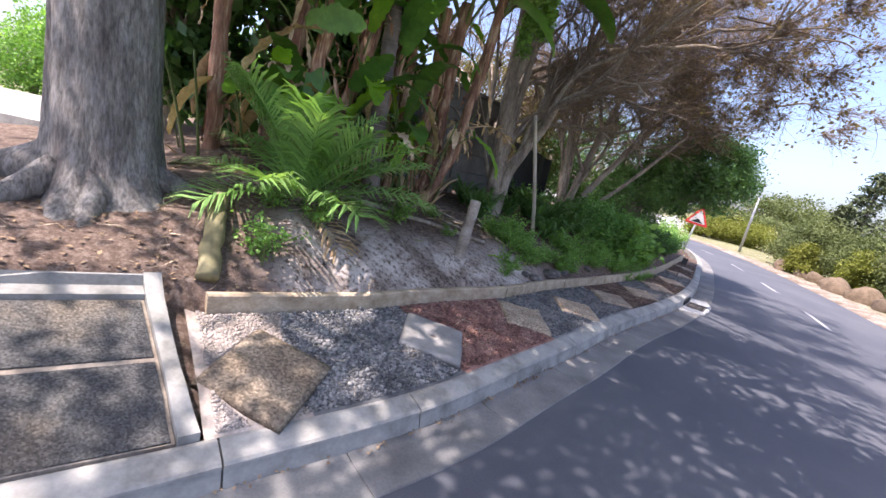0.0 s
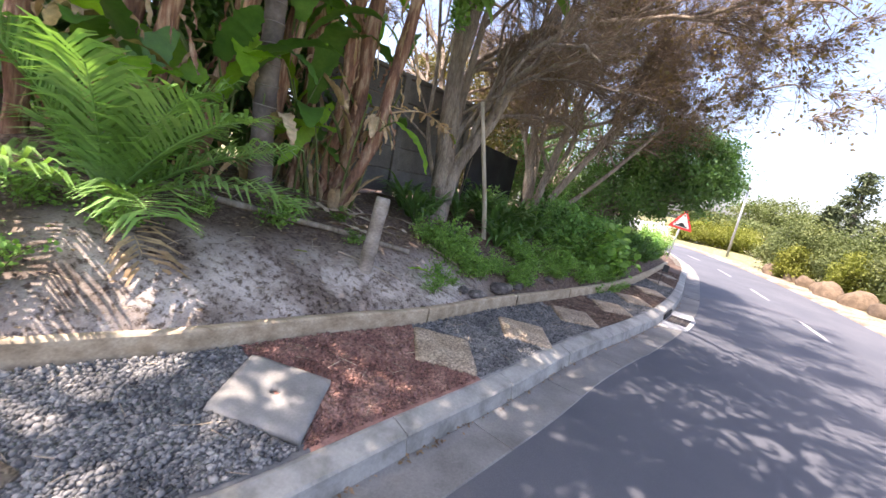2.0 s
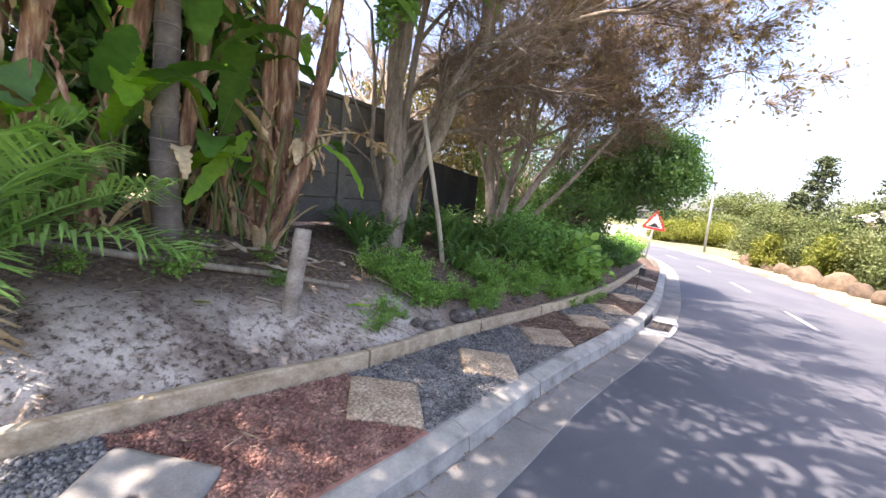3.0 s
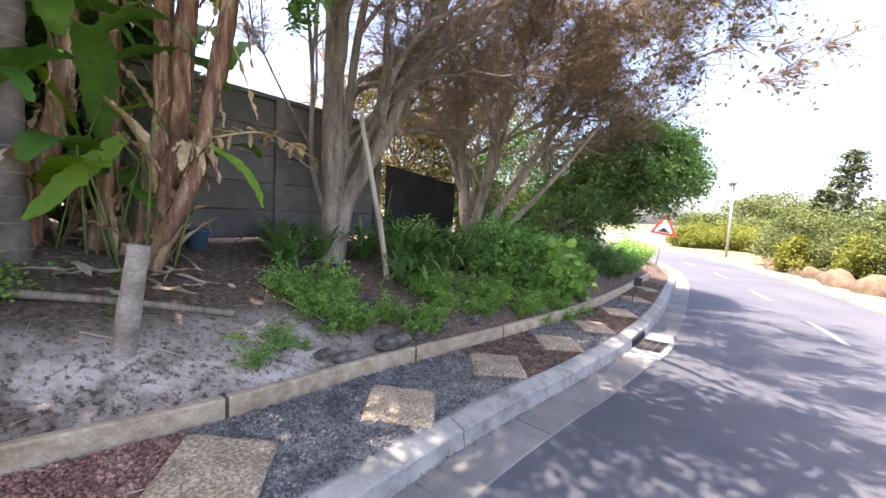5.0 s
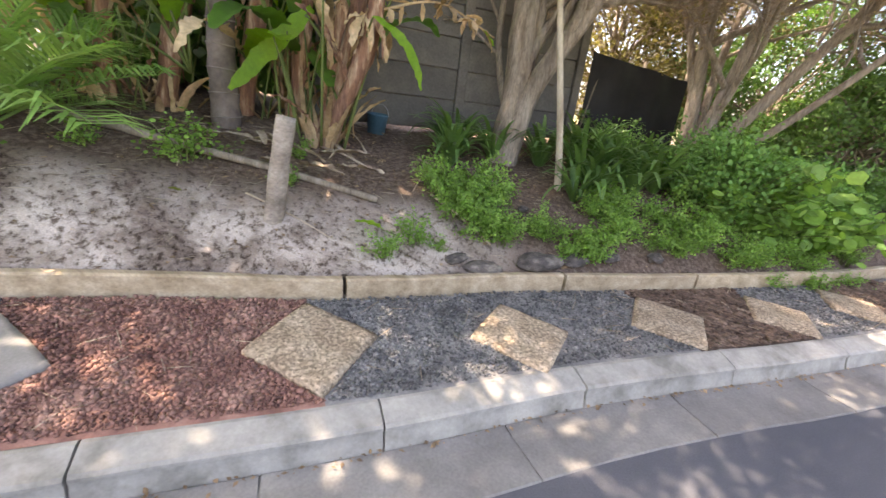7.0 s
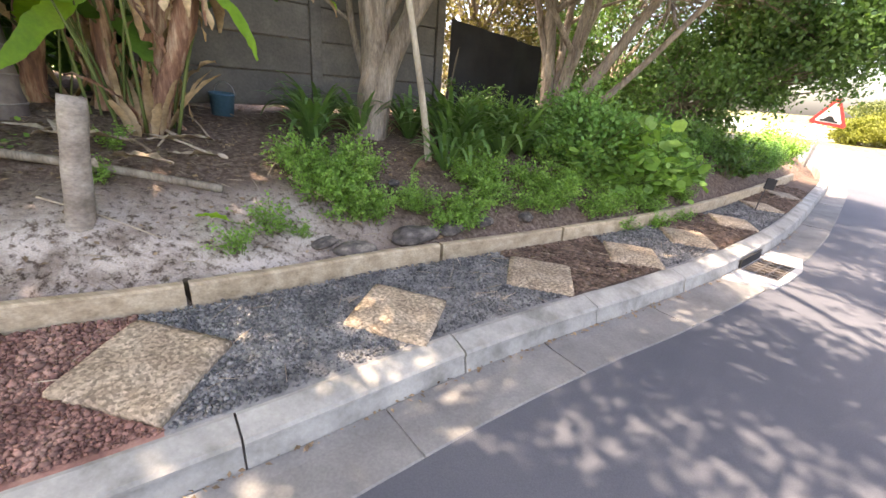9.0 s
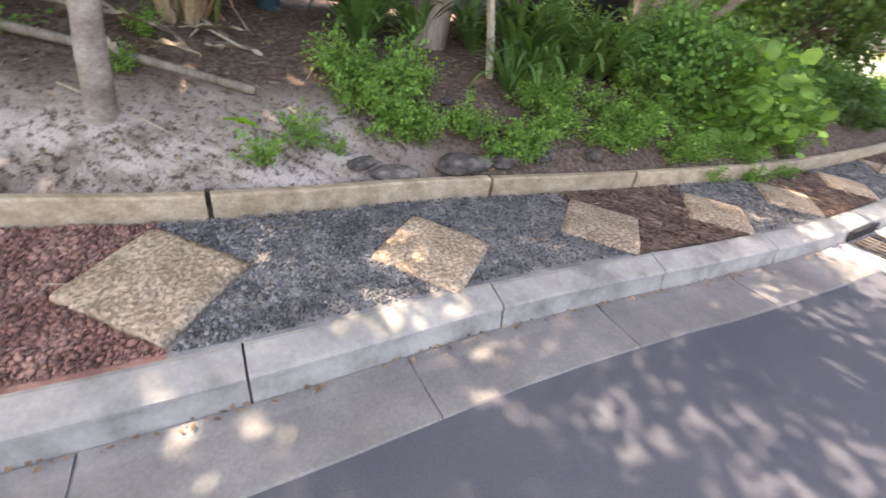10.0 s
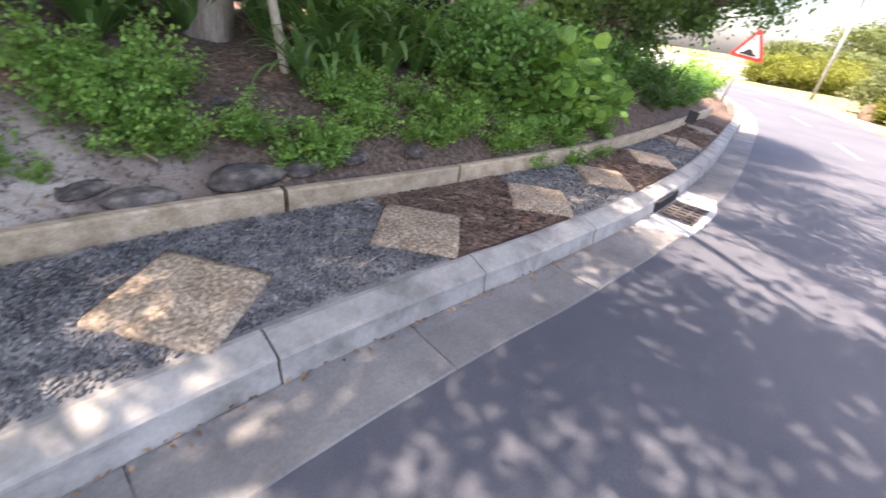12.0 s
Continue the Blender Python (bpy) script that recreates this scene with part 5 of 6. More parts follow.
            part("sunlit_leaf", (*blade(lt - w * 0.10, w, 0.86, 0.082, 0.05, 901, 0.35, 0.12, 26, np.cross(w, (0.75, -0.66, 0.05))), True), M_LEAF_SUNLIT, t, "yellow-green leaf with torn edge, sunlight put into its colour")
            q0, q1 = np.array((1.40, 6.78, 1.88)), np.array((2.117, 7.30, 1.81))
            arc = smooth_line([q0, (q0 + q1) / 2 + np.array((0, 0, 0.14)), q1], 20)
            part("withered_rib", (*tube(arc, np.linspace(0.012, 0.005, 20), 6), True), M_DRY_LEAF, t)
            for k in range(26):
                c = arc[g.randrange(1, 19)]
                part("withered_strip", (*blade(c, (g.uniform(-.5, .5), g.uniform(-.5, .5), g.uniform(-1.1, 0.5)), g.uniform(0.07, 0.18), g.uniform(0.018, 0.036), g.uniform(0, 6), 920 + k, 0.3, 0.5, 5), True), M_DRY_LEAF, t)
            part("sunlit_leaf", (*blade(arc[17], (0.2, 0.1, -0.2), 0.14, 0.03, 2, 990, 0.3), True), M_LEAF_SUNLIT, t)
            part("hanging_leaf", (*blade((1.58, 6.55, 1.80), (0.30, 0.10, -0.1), 0.60, 0.038, 3.2, 955, 0.5, 0.1, 18, (0.5, 0.5, 0.45)), True), M_LEAF_SUNLIT, t, "narrow torn green leaf hanging down")
            part("petiole", (*petiole((1.36, 6.72, 1.65), (1.58, 6.55, 1.80), 0.01), True), M_STEM, t)
            for k in range(7):
                part("dry_fringe", (*blade((1.36 + g.uniform(-.06, .06), 6.72 + g.uniform(-.06, .06), 1.85), (g.uniform(-.4, .6), g.uniform(-.9, .1), g.uniform(-1, .4)), g.uniform(0.2, 0.42), g.uniform(0.02, 0.05), 4, 970 + k, 0.4, 0.5, 9), True), M_DRY_LEAF, t)


build_strelitzia()


def feather_frond(base, way, length, droop, seed, leaflet=0.26, n=34, width=0.011):
    """A rachis with two rows of narrow leaflets, joined in one mesh."""
    g = random.Random(seed)
    p = np.array(base, dtype=float)
    d = np.array(way, dtype=float)
    d /= np.linalg.norm(d)
    step = length / n
    pts, pieces = [], []
    for k in range(n + 1):
        pts.append(p.copy())
        u = k / n
        if u > 0.16:
            s = np.cross(d, (0, 0, 1.0))
            s /= np.linalg.norm(s) + 1e-9
            up = np.cross(s, d)
            ln = leaflet * (0.45 + 0.75 * math.sin(math.pi * min(1, (u - 0.1) * 0.95)))
            for sg in (-1, 1):
                w = d * g.uniform(0.55, 0.9) + s * sg * g.uniform(0.7, 1.0) + up * g.uniform(0.15, 0.5)
                w /= np.linalg.norm(w)
                e1 = p + w * ln * 0.55
                e2 = e1 + (w + np.array((0, 0, -g.uniform(0.3, 0.9)))) * ln * 0.45
                q = np.cross(w, up)
                q = q / (np.linalg.norm(q) + 1e-9) * width
                pieces.append((np.array([p - q * 0.4, p + q * 0.4, e1 + q, e1 - q, e2 + q * 0.15, e2 - q * 0.15]), np.array([(0, 1, 2, 3), (3, 2, 4, 5)])))
        d = d + np.array((0, 0, -droop * step)) * (0.3 + 1.4 * u)
        d /= np.linalg.norm(d)
        p = p + d * step
    pieces.append(tube(np.array(pts), np.linspace(0.011, 0.003, n + 1), 5, False))
    return join(*pieces)


def build_small_palm():
    g = random.Random(15)
    t = tagged(new("feather_palm"), "young feather palm with arching green fronds on the bank", "palm")
    b = np.array((0.36, 4.80, 0.74))
    part("trunk", (*tube([b - (0, 0, 0.15), b + (0, 0, 0.02), b + (0.0, 0.0, 0.18), b + (0.01, 0, 0.28)], [0.07, 0.075, 0.06, 0.03], 10, True, 0.15, 3), True), M_SHEATH, t)
    for k in range(22):
        a = k * 2.4 + g.uniform(-.3, .3)
        h = g.uniform(0.8, 2.4) if k < 15 else g.uniform(0.35, 0.8)
        w = (math.cos(a), math.sin(a), h)
        part("frond", feather_frond(b + (0, 0, 0.14), w, g.uniform(0.8, 1.15), g.uniform(0.5, 1.1), 300 + k, 0.29, 38, 0.011), M_PALM, t)
    for k in range(2):
        a = g.uniform(-2.8, 0.5)
        part("dead_frond", feather_frond(b + (0, 0, 0.1), (math.cos(a), math.sin(a), 0.15), 0.7, 2.4, 340 + k, 0.2, 22), M_DRY_LEAF, t)


build_small_palm()


def build_ringed_palm():
    t = tagged(new("ringed_palm"), "slender grey palm with pale ringed trunk", "palm")
    q = smooth_line([(0.60, 6.10, 0.65), (0.59, 6.08, 1.0), (0.555, 6.09, 1.5), (0.53, 6.13, 2.0), (0.50, 6.2, 3.0), (0.5, 6.25, 4.2)], 60)
    z = q[:, 2]
    r = np.interp(z, [0.6, 0.9, 1.2, 2, 4.2], [0.135, 0.108, 0.098, 0.088, 0.075])
    r = r + 0.004 * np.sin(z * 2 * np.pi / 0.165)
    part("trunk", (*tube(q, r, 20, True, 0.015, 2), True), M_PALM_TRUNK, t)
    for k in range(17):
        h = 0.86 + k * 0.165
        c = np.array([np.interp(h, z, q[:, j]) for j in range(3)])
        rad = float(np.interp(h, z, r)) + 0.002
        a = np.linspace(0, 2 * np.pi, 25)
        ring = np.column_stack([c[0] + rad * np.cos(a), c[1] + rad * np.sin(a), c[2] + 0.008 * np.sin(a * 1 + k)])
        part("leaf_scar", (*tube(ring, np.full(25, 0.0055), 6, False), True), M_RING, t)
    g = random.Random(4)
    for k in range(13):
        a = k * 2.4
        part("frond", feather_frond(q[-1], (math.cos(a), math.sin(a), g.uniform(0.4, 1.4)), 1.9, 0.9, 500 + k, 0.45, 36, 0.018), M_PALM, t)


build_ringed_palm()


# ---- shrubs and ground cover ----
def shrub_data(seed, leaves, size, h, r, tmpl, stems=12):
    rng = np.random.default_rng(seed)
    tubes, nodes = [], []
    for k in range(stems):
        a = rng.uniform(0, 6.28)
        e = np.array((math.cos(a) * r * rng.uniform(0.2, 1.35), math.sin(a) * r * rng.uniform(0.2, 1.35), h * rng.uniform(0.35, 1.25)))
        ln = smooth_line([(e[0] * 0.15, e[1] * 0.15, -0.05), e * (0.45, 0.45, 0.6), e], 9)
        tubes.append(tube(ln, np.linspace(0.005, 0.002, 9), 4, False))
        nodes.append(ln[3:])
    nodes = np.concatenate(nodes)
    lv = leaves_at(rng, nodes, leaves, size, r * 0.12, tmpl, 0.55)
    lv[0][:, 2] = np.maximum(lv[0][:, 2], 0.005)
    return join(*tubes), lv


def build_shrubs():
    g = random.Random(8)
    kinds = {}
    specs = {"fine": (520, 0.027, 0.25, 0.24, (ROUND_V, ROUND_F), M_LEAF, "low green weed with small round leaves", 13),
             "tall": (820, 0.029, 0.36, 0.30, (ROUND_V, ROUND_F), M_LEAF, "bushy green weed with small leaves on the bank", 16),
             "soft": (2300, 0.030, 0.46, 0.36, (ROUND_V, ROUND_F), M_LEAF_SOFT, "soft green mound of small leaves under the trees", 34),
             "broad": (230, 0.085, 0.40, 0.30, (ROUND_V, ROUND_F), M_LEAF, "creeping green plant with wide round leaves", 16),
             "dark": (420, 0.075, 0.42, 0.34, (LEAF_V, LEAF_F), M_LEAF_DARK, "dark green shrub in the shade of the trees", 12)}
    for kind, (n, size, h, r, tm, mat, lab, stems) in specs.items():
        for v in range(3):
            st, lv = shrub_data(hash_of(kind) + v, n, size, h, r, tm, stems)
            kinds[kind, v] = (mesh_of("stem", *st, M_STEM), mesh_of("foliage", *lv, mat), lab)

    def put(kind, x, y, sc=1.0):
        v = g.randrange(3)
        st, lv, lab = kinds[kind, v]
        t = tagged(new("shrub"), lab, "shrub", group="shrubs on the bank")
        t.matrix_world = pose(x, y, ground_at(x, y) - 0.01, g.uniform(-8, 8), g.uniform(-8, 8), g.uniform(0, 360)) @ Matrix.Diagonal((sc, sc, sc * g.uniform(0.85, 1.15), 1))
        part("stem", st, None, t)
        part("foliage", lv, None, t)

    for x, y, sc in ((1.04, 5.53, 1.0), (0.62, 4.55, 0.8), (0.50, 4.05, 0.8), (1.30, 6.15, 0.5), (2.26, 6.02, 0.5), (2.28, 6.25, 0.7), (0.75, 5.15, 0.5), (1.55, 5.9, 0.45), (2.40, 6.36, 0.35), (0.3, 4.4, 0.6)):
        put("fine", x, y, sc)
    def patch(kinds_of, n, x, y, rx, sc):
        for _ in range(n):
            q, a = rx * math.sqrt(g.random()), g.uniform(0, 6.28)
            put(g.choice(kinds_of), x + q * math.cos(a), y + q * math.sin(a), sc * g.uniform(0.75, 1.2))

    weeds, mound = ("fine", "tall", "tall"), ("soft", "soft", "tall")
    # weeds in loose tufts with bare soil between them
    for n, x, y, r, sc in ((6, 2.26, 6.95, 0.20, 0.85), (3, 2.50, 6.92, 0.12, 0.65), (2, 2.08, 6.95, 0.10, 0.6), (3, 2.98, 7.32, 0.12, 0.7), (1, 2.78, 7.2, 0.05, 0.5), (3, 3.14, 7.75, 0.13, 0.7), (2, 3.02, 7.95, 0.12, 0.65),
                           (3, 3.50, 8.05, 0.12, 0.65), (2, 3.66, 8.25, 0.12, 0.6), (4, 3.95, 8.45, 0.16, 0.7), (4, 4.25, 8.65, 0.16, 0.7), (4, 4.58, 8.95, 0.18, 0.7), (4, 4.9, 9.3, 0.2, 0.65)):
        patch(weeds, n + 3, x + 0.05, y - 0.10, r * 1.45, sc * 0.85)
    # the soft mound under the second tree, with wide round leaves climbing in it
    for n, x, y, r, sc in ((5, 3.66, 8.85, 0.22, 0.95), (6, 3.95, 9.05, 0.26, 1.15), (5, 4.25, 9.2, 0.26, 1.1), (5, 4.6, 9.5, 0.28, 0.9), (5, 4.95, 9.9, 0.28, 0.8)):
        patch(mound, n, x, y, r, sc)
    patch(("broad",), 7, 4.30, 8.92, 0.22, 1.25)
    patch(("broad",), 5, 4.6, 9.15, 0.2, 1.1)
    # lower growth further round the bend
    for k in range(22):
        s = S0 + 8.6 + 4.6 * g.random()
        c = KERB.at(s, float(beam_d(s)) + 0.25 + 0.8 * g.random())
        put(g.choice(("soft", "tall", "dark")), c[0], c[1], g.uniform(0.5, 0.85))
    for k in range(22):
        s = S0 + 5.6 + 8.0 * g.random()
        c = KERB.at(s, float(beam_d(s)) + 1.35 + 1.0 * g.random())
        put(g.choice(("dark", "dark", "soft")), c[0], c[1], g.uniform(0.6, 1.0))
    for k in range(10):
        s = S0 + 11.5 + 4.5 * g.random()
        c = KERB.at(s, 0.55 + 0.9 * g.random())
        put("tall", c[0], c[1], g.uniform(0.9, 1.3))


def hash_of(word):
    return sum(ord(c) * (i + 3) for i, c in enumerate(word))


build_shrubs()


def build_strap_clumps():
    g = random.Random(12)
    variants = []
    for v in range(3):
        pieces = []
        for k in range(34):
            a = g.uniform(0, 6.28)
            pieces.append(blade((math.cos(a) * 0.03, math.sin(a) * 0.03, -0.02), (math.cos(a) * 0.45, math.sin(a) * 0.45, g.uniform(0.7, 1.6)), g.uniform(0.4, 0.7), 0.022, g.uniform(2.2, 4.5), v * 50 + k, 0.0, 0.3, 8))
        variants.append(mesh_of("strap_leaves", *join(*pieces), M_LEAF_MID))
    spots = [(1.72, 7.55, 1.0), (1.95, 7.95, 1.0), (1.55, 7.9, 0.9), (1.85, 7.3, 0.8), (2.75, 8.2, 1.1), (3.0, 8.5, 1.1), (3.15, 8.9, 1.1), (2.95, 8.0, 0.9), (3.4, 9.0, 1.0), (2.6, 8.7, 1.2), (3.45, 9.4, 1.1), (2.3, 8.3, 1.0), (2.85, 7.75, 0.8), (3.2, 8.35, 1.0), (3.35, 8.65, 1.0), (2.9, 8.3, 1.0)]
    for k, (x, y, sc) in enumerate(spots):
        t = tagged(part("strap_leaf_plant", variants[k % 3]), "dark green strap-leaved plant at the foot of the tree", "plant", group="strap-leaved plants")
        t.matrix_world = pose(x, y, ground_at(x, y), 0, 0, g.uniform(0, 360)) @ Matrix.Diagonal((sc, sc, sc, 1))


build_strap_clumps()


# ---- stones, sticks, litter ----
def stone_mesh(seed, flat=0.6):
    bm = bmesh.new()
    bmesh.ops.create_icosphere(bm, subdivisions=3, radius=1.0)
    for v in bm.verts:
        v.co *= 1 + 0.28 * noise.noise(v.co * 1.1 + Vector((seed * 9.1, 0, 0))) + 0.10 * noise.noise(v.co * 3.3 + Vector((0, seed * 4.7, 0)))
        v.co.z *= flat
    for f in bm.faces:
        f.smooth = True
    return bm


def build_stones():
    for k, (x, y, r) in enumerate(((2.66, 6.53, 0.12), (2.92, 6.90, 0.15), (3.11, 7.15, 0.12), (3.30, 7.40, 0.09), (2.52, 6.42, 0.08), (3.58, 7.72, 0.09), (2.28, 7.18, 0.08), (2.62, 7.22, 0.06))):
        ob = part("garden_stone", stone_mesh(k), M_STONE)
        ob.matrix_world = pose(x, y, ground_at(x, y) + r * 0.05, 0, 0, 53 + k * 7) @ Matrix.Diagonal((r * 1.25, r * 0.7, r * 0.62, 1))
        tagged(ob, "dark rounded stone half buried behind the edging", "stone", group="garden stones")
    g = random.Random(6)
    for k in range(13):
        s = float(FAR.find([(12.3, 12.3)])[0][0]) - 4 + k * 1.05
        c = FAR.at(s, -1.0 - g.random() * 0.45)
        r = g.uniform(0.26, 0.44)
        ob = part("boulder", stone_mesh(40 + k, 1.0), M_FAR_STONE)
        ob.matrix_world = pose(c[0], c[1], ground_at(c[0], c[1]) + r * 0.25, 0, 0, g.uniform(0, 360)) @ Matrix.Diagonal((r, r * 0.8, r, 1))
        tagged(ob, "brown boulder on the far grass verge", "boulder", group="verge boulders")


build_stones()


def build_litter():
    rng = np.random.default_rng(19)

    def soil(n, u0, u1, e0, e1):
        s = S0 + rng.uniform(u0, u1, n)
        d = beam_d(s) + rng.uniform(e0, e1, n)
        xy = KERB.at(s, d)
        return np.column_stack([xy, height(xy[:, 0], xy[:, 1])])

    p = np.concatenate([soil(1300, -1.5, 6.5, 0.07, 1.9), soil(2600, -1.0, 5.0, 0.7, 2.6), soil(900, -2.5, 0.6, 0.0, 1.5)])
    p[:, 2] += 0.008
    n = len(p)
    tagged(part("leaf_litter", scatter(LEAF_V, LEAF_F, p, rand_rot(rng, n, 0.9), rng.uniform(0.015, 0.05, (n, 1)) * np.ones(3)), M_LITTER), "scattered dry brown leaves on the soil", "leaf litter", kind="stuff")
    # fine dry needles and twigs on soil and gravel
    s = S0 + rng.uniform(0, 8, 220)
    d = rng.uniform(0.16, 0.95, 220) * beam_d(s)
    xy = KERB.at(s, d)
    q = np.column_stack([xy, height(xy[:, 0], xy[:, 1], False) + 0.022])
    q = np.concatenate([q[~in_slab(q[:, 0], q[:, 1])], soil(900, -1, 6.5, 0.07, 2.2) + (0, 0, 0.008)])
    n = len(q)
    bar = [(-0.5, -.01, 0), (0.5, -.012, 0), (0.5, .012, 0), (-0.5, .01, 0), (0, 0, 0.03)]
    tagged(part("dry_needles", scatter(bar, [(0, 1, 4), (1, 2, 4), (2, 3, 4), (3, 0, 4)], q, rand_rot(rng, n, 0.97), rng.uniform(0.05, 0.16, (n, 1)) * np.ones(3)), M_STICK), "thin dry twigs and needles on the ground", "twigs", kind="stuff")
    # litter along the gutter's inner edge and on the road
    n = 420
    s = S0 + rng.uniform(-1, 9, n)
    xy = KERB.at(s, -0.034 - np.abs(rng.normal(0, 0.016, n)))
    g2 = np.column_stack([xy, np.full(n, 0.020)])
    tagged(part("gutter_litter", scatter(LEAF_V, LEAF_F, g2, rand_rot(rng, n, 0.9), rng.uniform(0.008, 0.035, (n, 1)) * np.ones(3)), M_LITTER), "dry leaf crumbs lying along the kerb's foot", "leaf litter", kind="stuff")
    # sticks and dead sheaths below the palms
    g = random.Random(33)
    for k in range(24):
        x, y = g.uniform(0.2, 2.1), g.uniform(5.4, 7.3)
        sd, dd = KERB.find([(x, y)])
        if dd[0] < beam_d(sd[0]) + 0.5:
            continue
        a = g.uniform(0, 6.28)
        ln = g.uniform(0.15, 0.55)
        z0, z1 = ground_at(x, y), ground_at(x + math.cos(a) * ln, y + math.sin(a) * ln)
        pts = smooth_line([(x, y, z0 + 0.015), (x + math.cos(a) * ln / 2, y + math.sin(a) * ln / 2, (z0 + z1) / 2 + g.uniform(0.02, 0.05)), (x + math.cos(a) * ln, y + math.sin(a) * ln, z1 + 0.015)], 7)
        r = g.uniform(0.004, 0.012)
        ob = part("fallen_stick", (*tube(pts, np.linspace(r, r * 0.5, 7), 6), True), M_STICK)
        tagged(ob, "pale dry stick lying on the dark soil", "stick", group="fallen sticks")
    for k, (x, y, a, ln, w) in enumerate(((1.00, 5.95, 0.4, 0.55, 0.035), (1.25, 5.88, -0.2, 0.45, 0.04), (0.75, 5.75, 0.7, 0.5, 0.03), (1.42, 6.05, 0.1, 0.4, 0.045), (0.5, 5.55, 0.5, 0.45, 0.03), (1.3, 6.35, 1.0, 0.4, 0.04), (0.85, 6.15, -0.5, 0.5, 0.035), (1.55, 6.3, 0.3, 0.35, 0.03))):
        z = ground_at(x, y)
        ob = part("fallen_sheath", (*blade((x, y, z + 0.03), (math.cos(a), math.sin(a), 0.12), ln, w, 0.8, 60 + k, 0.3, 0.6, 12), True), M_STICK)
        tagged(ob, "curled pale dry leaf sheath on the soil", "dead leaf", group="fallen sheaths")
    ob = part("fallen_leaf", (*blade((1.28, 5.30, ground_at(1.28, 5.30) + 0.02), (1, 0.3, 0.1), 0.09, 0.018, 2, 77, 0.1, 0.3, 8), True), M_LEAF_YELLOW)
    tagged(ob, "single yellow fallen leaf on the sand", "leaf")
    ob = part("fallen_leaf", (*blade((2.0, 6.02, ground_at(2.0, 6.02) + 0.03), (1, 0.1, 0.15), 0.20, 0.035, 2, 78, 0.2, 0.3, 10), True), M_LEAF_SUNLIT)
    tagged(ob, "bright green fallen leaf beside the post", "leaf")


build_litter()


# ---- sign, dark scraper, lamps ----
def build_sign():
    t = tagged(new("road_sign"), "triangular red-bordered road hump warning sign on a steel pole", "road sign")
    t.matrix_world = pose(9.20, 16.55, -0.08, 0, 6, -12)

    def tri(r, thick, y):
        bm = bmesh.new()
        vs = [bm.verts.new((r * math.sin(a), y, r * math.cos(a))) for a in (0, 2.0944, 4.18879)]
        bm.faces.new(vs)
        bmesh.ops.bevel(bm, geom=bm.verts[:], offset=r * 0.09, segments=4, affect="VERTICES")
        g = bmesh.ops.extrude_face_region(bm, geom=bm.faces[:])
        bmesh.ops.translate(bm, vec=(0, thick, 0), verts=[v for v in g["geom"] if isinstance(v, bmesh.types.BMVert)])
        bmesh.ops.translate(bm, vec=(0, 0, 1.40), verts=bm.verts)
        bmesh.ops.recalc_face_normals(bm, faces=bm.faces)
        return bm

    part("pole", (*tube(np.array([(0, 0.03, -0.3), (0, 0.03, 0.8), (0, 0.03, 1.75)]), [0.03] * 3, 10), True), M_STEEL, t)
    part("plate", tri(0.44, 0.012, 0.0), M_RED, t, "red border plate")
    # white field in a greyer material: its shade is put into the colour
    part("field", tri(0.31, 0.006, -0.008), M_PALE_CONCRETE, t, "white inner field, greyed for shade")
    hump = bmesh.new()
    arc = [(-0.17 + 0.34 * k / 12, -0.012, 1.30 + 0.09 * max(0, math.sin(math.pi * (k - 2) / 8)) * (2 <= k <= 10)) for k in range(13)]
    vs = [hump.verts.new(p) for p in arc] + [hump.verts.new((0.17, -0.012, 1.265)), hump.verts.new((-0.17, -0.012, 1.265))]
    hump.faces.new(vs)
    g = bmesh.ops.extrude_face_region(hump, geom=hump.faces[:])
    bmesh.ops.translate(hump, vec=(0, 0.004, 0), verts=[v for v in g["geom"] if isinstance(v, bmesh.types.BMVert)])
    bmesh.ops.recalc_face_normals(hump, faces=hump.faces)
    part("hump_symbol", hump, M_BLACK, t, "black road hump symbol")


build_sign()


def build_marker():
    t = tagged(new("marker_stake"), "thin wire stake carrying a dark plate on the verge", "marker")
    t.matrix_world = pose(6.10, 10.20, 0.17, 0, 8, 30)
    part("rod", (*tube(np.array([(0, 0, -0.05), (0, 0, 0.15), (0.01, 0, 0.32)]), [0.007] * 3, 6), True), M_IRON, t)
    bm = box_bm(0.16, 0.012, 0.13, 0.004)
    bmesh.ops.translate(bm, vec=(0.05, 0, 0.27), verts=bm.verts)
    part("plate", bm, M_BLACK, t)


build_marker()


def build_bucket():
    t = tagged(new("plastic_bucket"), "small faded blue plastic bucket at the wall's foot", "bucket")
    x, y = 0.90, 7.42
    t.matrix_world = pose(x, y, ground_at(x, y) - 0.01, 0, 4, 0)
    n, a = 20, np.arange(20) * 2 * np.pi / 20
    rings = [(0.0, 0.0), (0.085, 0.0), (0.10, 0.17), (0.108, 0.175), (0.108, 0.19), (0.098, 0.19), (0.08, 0.012), (0.0, 0.012)]
    v = np.concatenate([np.column_stack([r * np.cos(a), r * np.sin(a), np.full(n, z)]) for r, z in rings])
    i, j = np.arange(len(rings) - 1)[:, None] * n, np.arange(n)[None]
    part("tub", (v, np.stack([i + j, i + (j + 1) % n, i + n + (j + 1) % n, i + n + j], -1).reshape(-1, 4), True), M_BLUE, t)
    arc = np.array([(0.108 * math.cos(q), 0.03, 0.18 + 0.10 * math.sin(q)) for q in np.linspace(0, math.pi, 12)])
    part("handle", (*tube(arc, np.full(12, 0.004), 6), True), M_STEEL, t)


M_BLUE = material("blue_plastic", [(0.05, 0.13, 0.19), (0.08, 0.18, 0.25)], (0.85, 1.1), 4, 40, 0.5, 0.0)
